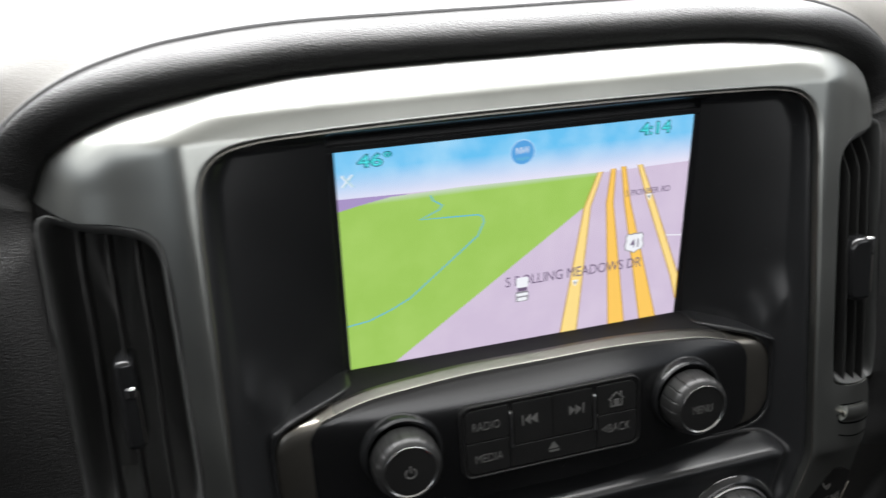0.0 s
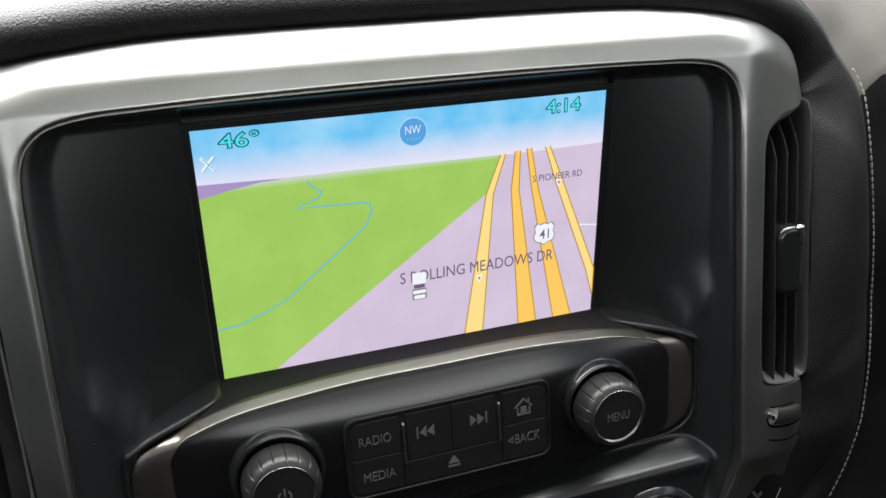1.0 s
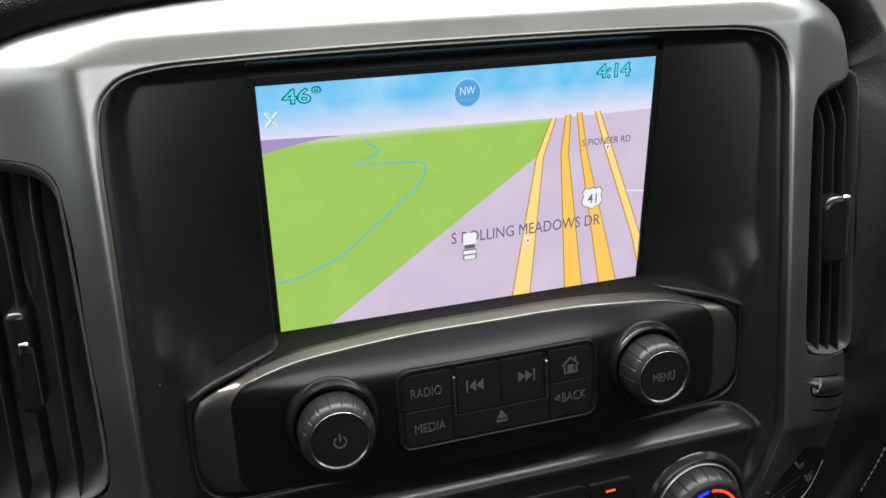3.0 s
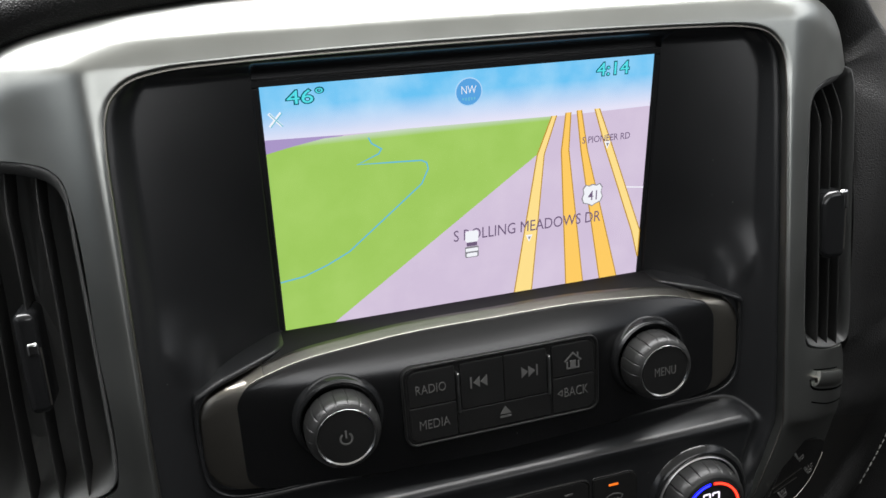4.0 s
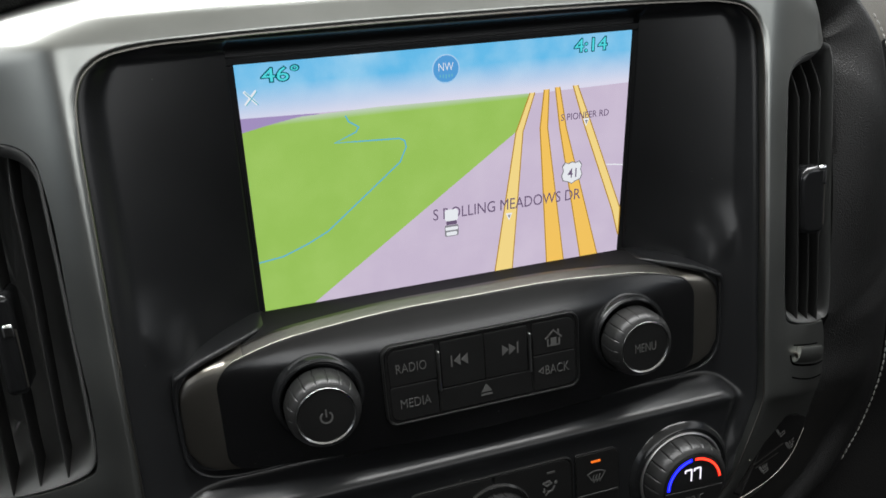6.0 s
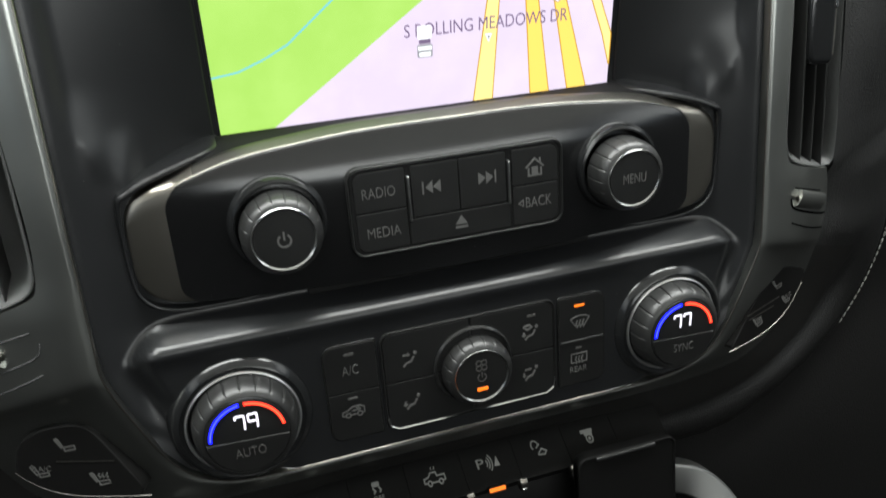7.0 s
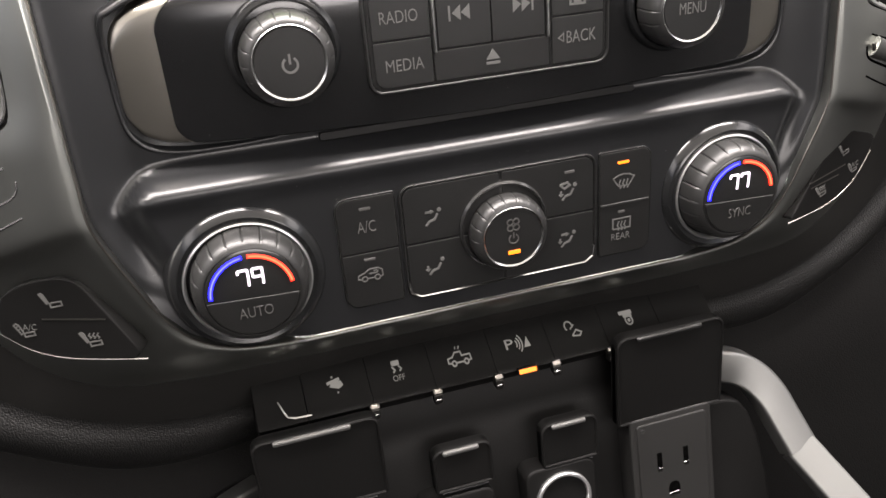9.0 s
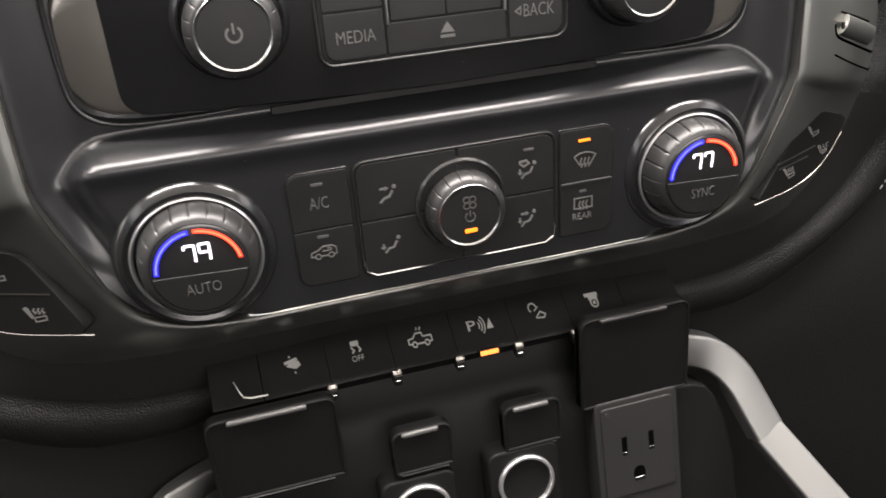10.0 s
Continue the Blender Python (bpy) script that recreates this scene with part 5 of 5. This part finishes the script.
for x in (-58.2, -30.4, -2.4, 25.0, 52.2):
    tip = part("key_tip", plate(BK, rounded(x - 2.3, -14.4, x + 2.1, -11.4, 1.0), -2.4, 0.9, 0.9), NICKEL, bank, "small chrome tip")
    front = face_frame(x - 0.1, -59.9, -181.2, 8)
    part("tip_front", plate(front, rounded(-2.0, -2.6, 2.0, 2.4, 0.8, radii=(1.6, 1.6, 0.5, 0.5)), -3, 0.3, 0.4), DARK_EDGE, tip, "darker front of the tip")
    part("tip_notch", plate(front, rounded(-1.3, -0.9, 1.3, 0.3, 0.4), -1, 0.75, 0.3), TIP, tip)
part("end_tip", sweep([BK @ Vector(p) for p in ((-97.4, -1.6, 0.5), (-95.4, -7.0, 0.4), (-94.2, -9.0, 0.4), (-91.5, -9.9, 0.4), (-84.5, -10.2, 0.3))], [(0.5, 0), (0, 0.45), (-0.5, 0), (0, -0.45)]), TIP, bank, "chrome end tip")
PARK = face_frame(10.8, -59.4, -177.2, 30)
lamp = part("status_lamp", plate(PARK, rounded(-4.2, -1.1, 4.2, 1.1, 0.5), -1.5, 0.2, 0.1), AMBER, bank, "amber lamp on the parking key")
part("lamp_frame", frame_ring(PARK, rounded(-4.7, -1.6, 4.7, 1.6, 0.7), 0.5, -1.5, 1.2), PIANO, lamp)
pick = [[(-3.8, -1.5), (-5.2, -1.3), (-5.1, 0.3), (-2.9, 0.7), (-1.5, 2.2), (1.1, 2.2), (1.4, 0.7), (5.1, 0.7), (5.2, -1.3), (4.0, -1.5)], arc(-2.7, -1.7, 0.95, 0, 360, 10), arc(2.9, -1.7, 0.95, 0, 360, 10), [(-1.6, -1.6), (1.8, -1.6)]]
K2 = KF @ Matrix.Diagonal((1, 1.3, 1, 1))
part("legend", strokes(K2, [[(-3.2, 0.6), (2.4, 1.6)]], 1.0, 0, 0.2, fills=[[(-2.4, -0.6), (1.4, -1.8), (3.6, -0.8), (2.8, 0.8), (-1.0, 1.0)]], discs=[(-0.6, 2.6, 0.4), (0.8, -3.0, 0.4)], at=(-72.6, 0.6)), KEY_INK, keys[0])
part("legend", strokes(K2, [[(-1.8, 0.8), (-0.6, -0.6), (-1.6, -1.4)], [(1.2, 0.8), (2.2, -0.4), (1.4, -1.2)]], 0.6, 0, 0.2, fills=[rounded(-1.8, 1.0, 1.8, 2.8, 0.5)], at=(-45.3, 1.2)), KEY_INK, keys[1])
part("legend", lettering(K2, "OFF", -45.0, -2.2, 2.0, 5.2), KEY_INK, keys[1])
part("legend", strokes(K2, pick, 0.55, 0, 0.2, at=(-17.0, -0.2)), KEY_INK, keys[2])
part("legend", strokes(K2, [[(-0.8, 3.4), (-0.4, 4.2)], [(0.6, 3.2), (1.2, 4.2)]], 0.5, 0, 0.2, at=(-17.0, -0.2)), KEY_INK, keys[2])
part("legend", lettering(K2, "P", 6.8, 0.4, 3.6, 3.8, thick=0.1), KEY_INK, keys[3])
part("legend", strokes(K2, [arc(8.8, 0.0, 1.6, -50, 50, 6), arc(8.8, 0.0, 2.8, -50, 50, 6), arc(8.8, 0.0, 4.0, -50, 50, 6)], 0.5, 0, 0.2, fills=[[(13.4, -1.8), (16.4, -1.8), (15.4, 2.0)]]), KEY_INK, keys[3])
part("legend", strokes(K2, [arc(-1.4, 1.6, 1.8, -20, 230, 10), [(-1, -2.2), (1.6, -0.2), (3.8, -1.4), (2.6, -2.6), (-1, -2.2)], [(-1.0, 0.4), (1.2, 1.8)]], 0.55, 0, 0.2, at=(37.8, 0.4)), KEY_INK, keys[4])
part("legend", strokes(K2, [arc(0.6, -1.0, 1.7, 0, 360, 12)], 0.6, 0, 0.2, fills=[[(-3.2, 1.4), (3.2, 1.4), (3.2, 2.8), (-3.2, 2.8)], [(-1.6, 0.2), (2.6, 0.2), (2.6, 1.6), (-1.6, 1.6)]], discs=[(0.6, -1.0, 0.7)], at=(65.2, 0.2)), KEY_INK, keys[5])

# ---- lower console with power outlets ----
console = thing("lower_console", (0, -60, -420), "black lower console body under the centre stack", "console", kind="structure")
prof = [(-30, -158), (-44, -180), (-50, -184), (-54, -200), (-58, -206), (-63, -213), (-72, -238), (-85, -272), (-115, -340), (-140, -420)]
xs = [-110, -108, -104, -96, -60, 0, 60, 96, 104, 108, 110]
rows = []
for y, z in prof:
    rows.append([(x, y + (60 if abs(x) > 109 else 8 if abs(x) > 107 else 1.5 if abs(x) > 102 else 0), z) for x in xs])
part("console_body", loft(rows), CONSOLE, console, angle=50)
OUT = face_frame(-1, -71.5, -210, 20)
for s in (-1, 1):
    cheek = [(s * x, v) for x, v in ((96, -4), (110, -4.5), (117, -7), (122, -14), (127, -28), (131, -50), (134, -90), (96, -90))]
    part("console_cheek", plate(OUT, cheek if s < 0 else cheek[::-1], -14, -0.5, 1.2), CONSOLE, console, "rounded black side of the console")


def on_out(x, z):
    return x, (z + 210) / math.cos(radians(20))


def lid(name, x0, z0, x1, z1, y, lean, label, bar=EDGE_SHINE):
    """A hinged rubbery cover that stands up, with a finger edge along its top that is coloured lighter for a highlight.
    """
    v = thing(name, ((x0 + x1) / 2, y, z0), label, "outlet cover", "outlet covers")
    f = face_frame((x0 + x1) / 2, y, (z0 + z1) / 2, lean)
    hw, hh = (x1 - x0) / 2, (z1 - z0) / 2 / math.cos(radians(lean))
    r = min(5, hw * 0.35)
    part("cover", plate(f, rounded(-hw, -hh, hw, hh, r, radii=(1.5, 1.5, r, r)), -4, 1.5, 1.6, 4), CONSOLE, v)
    part("cover_frame", frame_ring(f, rounded(-hw, -hh, hw, hh, r, radii=(1.5, 1.5, r, r)), 1.6, -3, 2.2, 0.6), CONSOLE, v)
    part("finger_edge", plate(f, rounded(-hw * 0.66, hh - 2.6, hw * 0.55, hh - 0.4, 0.9), 0, 3.4, 0.8), bar, v, "finger edge in a lighter tone for its highlight")
    part("hinge", sweep([f @ Vector((q, -hh - 0.8, 0)) for q in (-hw * 0.8, 0, hw * 0.8)], [(1.4 * math.cos(a * math.pi / 4), 1.4 * math.sin(a * math.pi / 4)) for a in range(8)]), BLACK, v)
    return v


lid("outlet_cover", -111.5, -214, -58.5, -175.5, -69, 12, "large black rubber outlet cover, standing closed")
lid("outlet_cover", 50, -212, 104, -167, -68.5, 12, "black outlet cover lifted open above the mains socket", RUBBER)
lid("outlet_cover", -38.5, -220, -11.5, -199, -74, 14, "small black cover lifted above a round power socket")
lid("outlet_cover", 12, -222, 39.5, -200, -74, 14, "small black cover lifted above a round power socket")


def round_socket(x, z):
    v = thing("power_socket", (x, -86, z), "round twelve-volt power socket with a bright metal rim", "power socket", "round power sockets")
    f = OUT @ Matrix.Translation((*on_out(x, z), 0))
    part("housing", plate(f, rounded(-17, -20, 17, 17, 5), -12, 3, 1.2), CONSOLE, v)
    part("rim", lathe(f, [(13.4, 2.4), (13.4, 4.4), (12.8, 5.0), (11.9, 5.0), (11.4, 4.2), (11.4, 2.0)], 48), SATIN, v, "bright metal rim")
    part("bore", lathe(f, [(11.5, 4.0), (11.2, -9), (0, -9.5)], 36), BORE, v, "dark bore")
    part("contact", lathe(f @ Matrix.Translation((0, 0, -9)), [(3, 0), (3, 2), (0, 2.4)], 16), NICKEL, v)
    return v


round_socket(21.0, -238)
round_socket(-28, -239)

mains = thing("mains_outlet", (78, -86, -240), "dark grey three-pin mains outlet under an open cover", "power outlet")
MF = OUT @ Matrix.Translation((*on_out(77, -239), 0))
part("outlet_plate", plate(MF, rounded(-20.5, -32, 22, 30, 2.5), -10, 3.4, 1.0), OUTLET, mains)
part("outlet_face", plate(MF, rounded(-17.5, -20, 19, 27, 2), 2, 4.2, 0.6), OUTLET, mains)
mf = MF @ Matrix.Translation((0, 0, 4.2))
# slots are flat plates; the shade inside them is only their black
for x in (-6.8, 7.0):
    s_ob = part("pin_slot", plate(mf, rounded(x - 1.3, 3.0, x + 1.3, 11.0, 0.3), -2, 0.12, 0.05), BORE, mains, "pin slot as a flat black plate")
    part("slot_lip", plate(mf, rounded(x - 1.3, 1.6, x + 1.3, 3.2, 0.3), -1, 0.25, 0.1), CHROME, s_ob)
ground_loop = [(-3, -11.5), (3, -11.5), (3, -8.5), (2.4, -6.6), (1, -5.6), (-1, -5.6), (-2.4, -6.6), (-3, -8.5)]
s_ob = part("pin_slot", plate(mf, ground_loop, -2, 0.12, 0.05), BORE, mains, "ground slot as a flat black plate")
part("slot_lip", plate(mf, rounded(-2.8, -12.9, 2.8, -11.2, 0.5), -1, 0.25, 0.1), CHROME, s_ob)
part("screw_dot", lathe(mf @ Matrix.Translation((-14.5, 24, 0)), [(1.2, -0.2), (1.1, 0.3), (0, 0.4)], 12), RUBBER, mains)


# ---- silver grab bars on both sides of the console ----
def grab_bar(s):
    v = thing("console_trim_bar", (s * 170, -100, -330), "satin silver curved trim bar along the console side", "console trim", "trim bars of the console")
    move = Vector((-13, 9, -26)) if s < 0 else Vector((0, 0, 0))
    kink = (s * 143, -90, -240.5)
    upper = [p + move for p in smooth_path([(s * 99, -50, -206), (s * 111, -57, -204.5), (s * 123.5, -62, -207), (s * 133, -70, -216.5), (s * 138, -80, -228.5), kink], 3)]
    lower = [p + move for p in smooth_path([kink, (s * 156, -118, -257), (s * 169, -147, -274)], 1)]
    sec = rounded(-8.2, -6, 8.2, 5, 1.6, 4)
    part("upper_section", sweep(upper, sec, [(0.1 * s, -1, 0.25)] * len(upper)), HANDLE, v, angle=50)
    part("lower_section", sweep(lower, sec, [(0.1 * s, -1, 0.25)] * len(lower)), HANDLE, v, angle=50)
    return v


for s in (-1, 1):
    grab_bar(s)


# ---- rear-view mirror, seen as a notch in the bezel's shine ----
mirror = new("rear_view_mirror")
mirror.matrix_world = pose(0.0, -0.12, 1.655, 90 + 8, 0, 0)
mirror.empty_display_size = 0.05
ORIGIN[mirror.name] = Vector((0, 0, 0))
tagged(mirror, "black rear-view mirror hanging from the headliner", "mirror")
WIDE = Matrix.Identity(4)
part("housing", plate(WIDE, rounded(-125, -34, 125, 34, 26), -18, 6, 5), BLACK, mirror)
part("mirror_glass", plate(WIDE, rounded(-118, -29, 118, 29, 22), 5, 6.6, 0.4), CHROME, mirror, "mirror glass")
part("stem", sweep([(0, 0, -16), (0, 30, -24), (0, 88, -30)], [(9 * math.cos(a * math.pi / 4), 9 * math.sin(a * math.pi / 4)) for a in range(8)], [(1, 0, 0)] * 3), BLACK, mirror)


# ---- dust on the black panel and the bezel ----
rnd = random.Random(7)
dust = thing("dust", (0, -10, 0), "pale dust specks on the black panel", "dust", kind="stuff")
bm = bmesh.new()
for _ in range(110):
    z = rnd.uniform(-128, 112)
    x = rnd.uniform(-1, 1) * (half_width(z) - 3)
    if abs(x) < 92 and -4 < z < 110:
        continue
    if z < 4 and z > -60 and abs(x) < 110:
        p = Vector((x, -(radio_out(x, z) + 0.5 - roll(x, z)), z))
    else:
        p = Vector(panel_point(x, z)) + Vector((0, -0.05, 0))
    r = rnd.choice((0.08, 0.1, 0.13, 0.2))
    a = rnd.uniform(0, 3.1)
    ends = [bm.verts.new(p + Vector((r * k * math.cos(a + t), -0.06, r * math.sin(a + t)))) for t, k in ((0, 1), (1.6, 0.6), (3.1, 1.3), (4.7, 0.6))]
    tip = bm.verts.new(p + Vector((0, -0.16, 0)))
    for k in range(4):
        bm.faces.new((ends[k], ends[(k + 1) % 4], tip))
part("specks", bm, THREAD, dust, close=False)
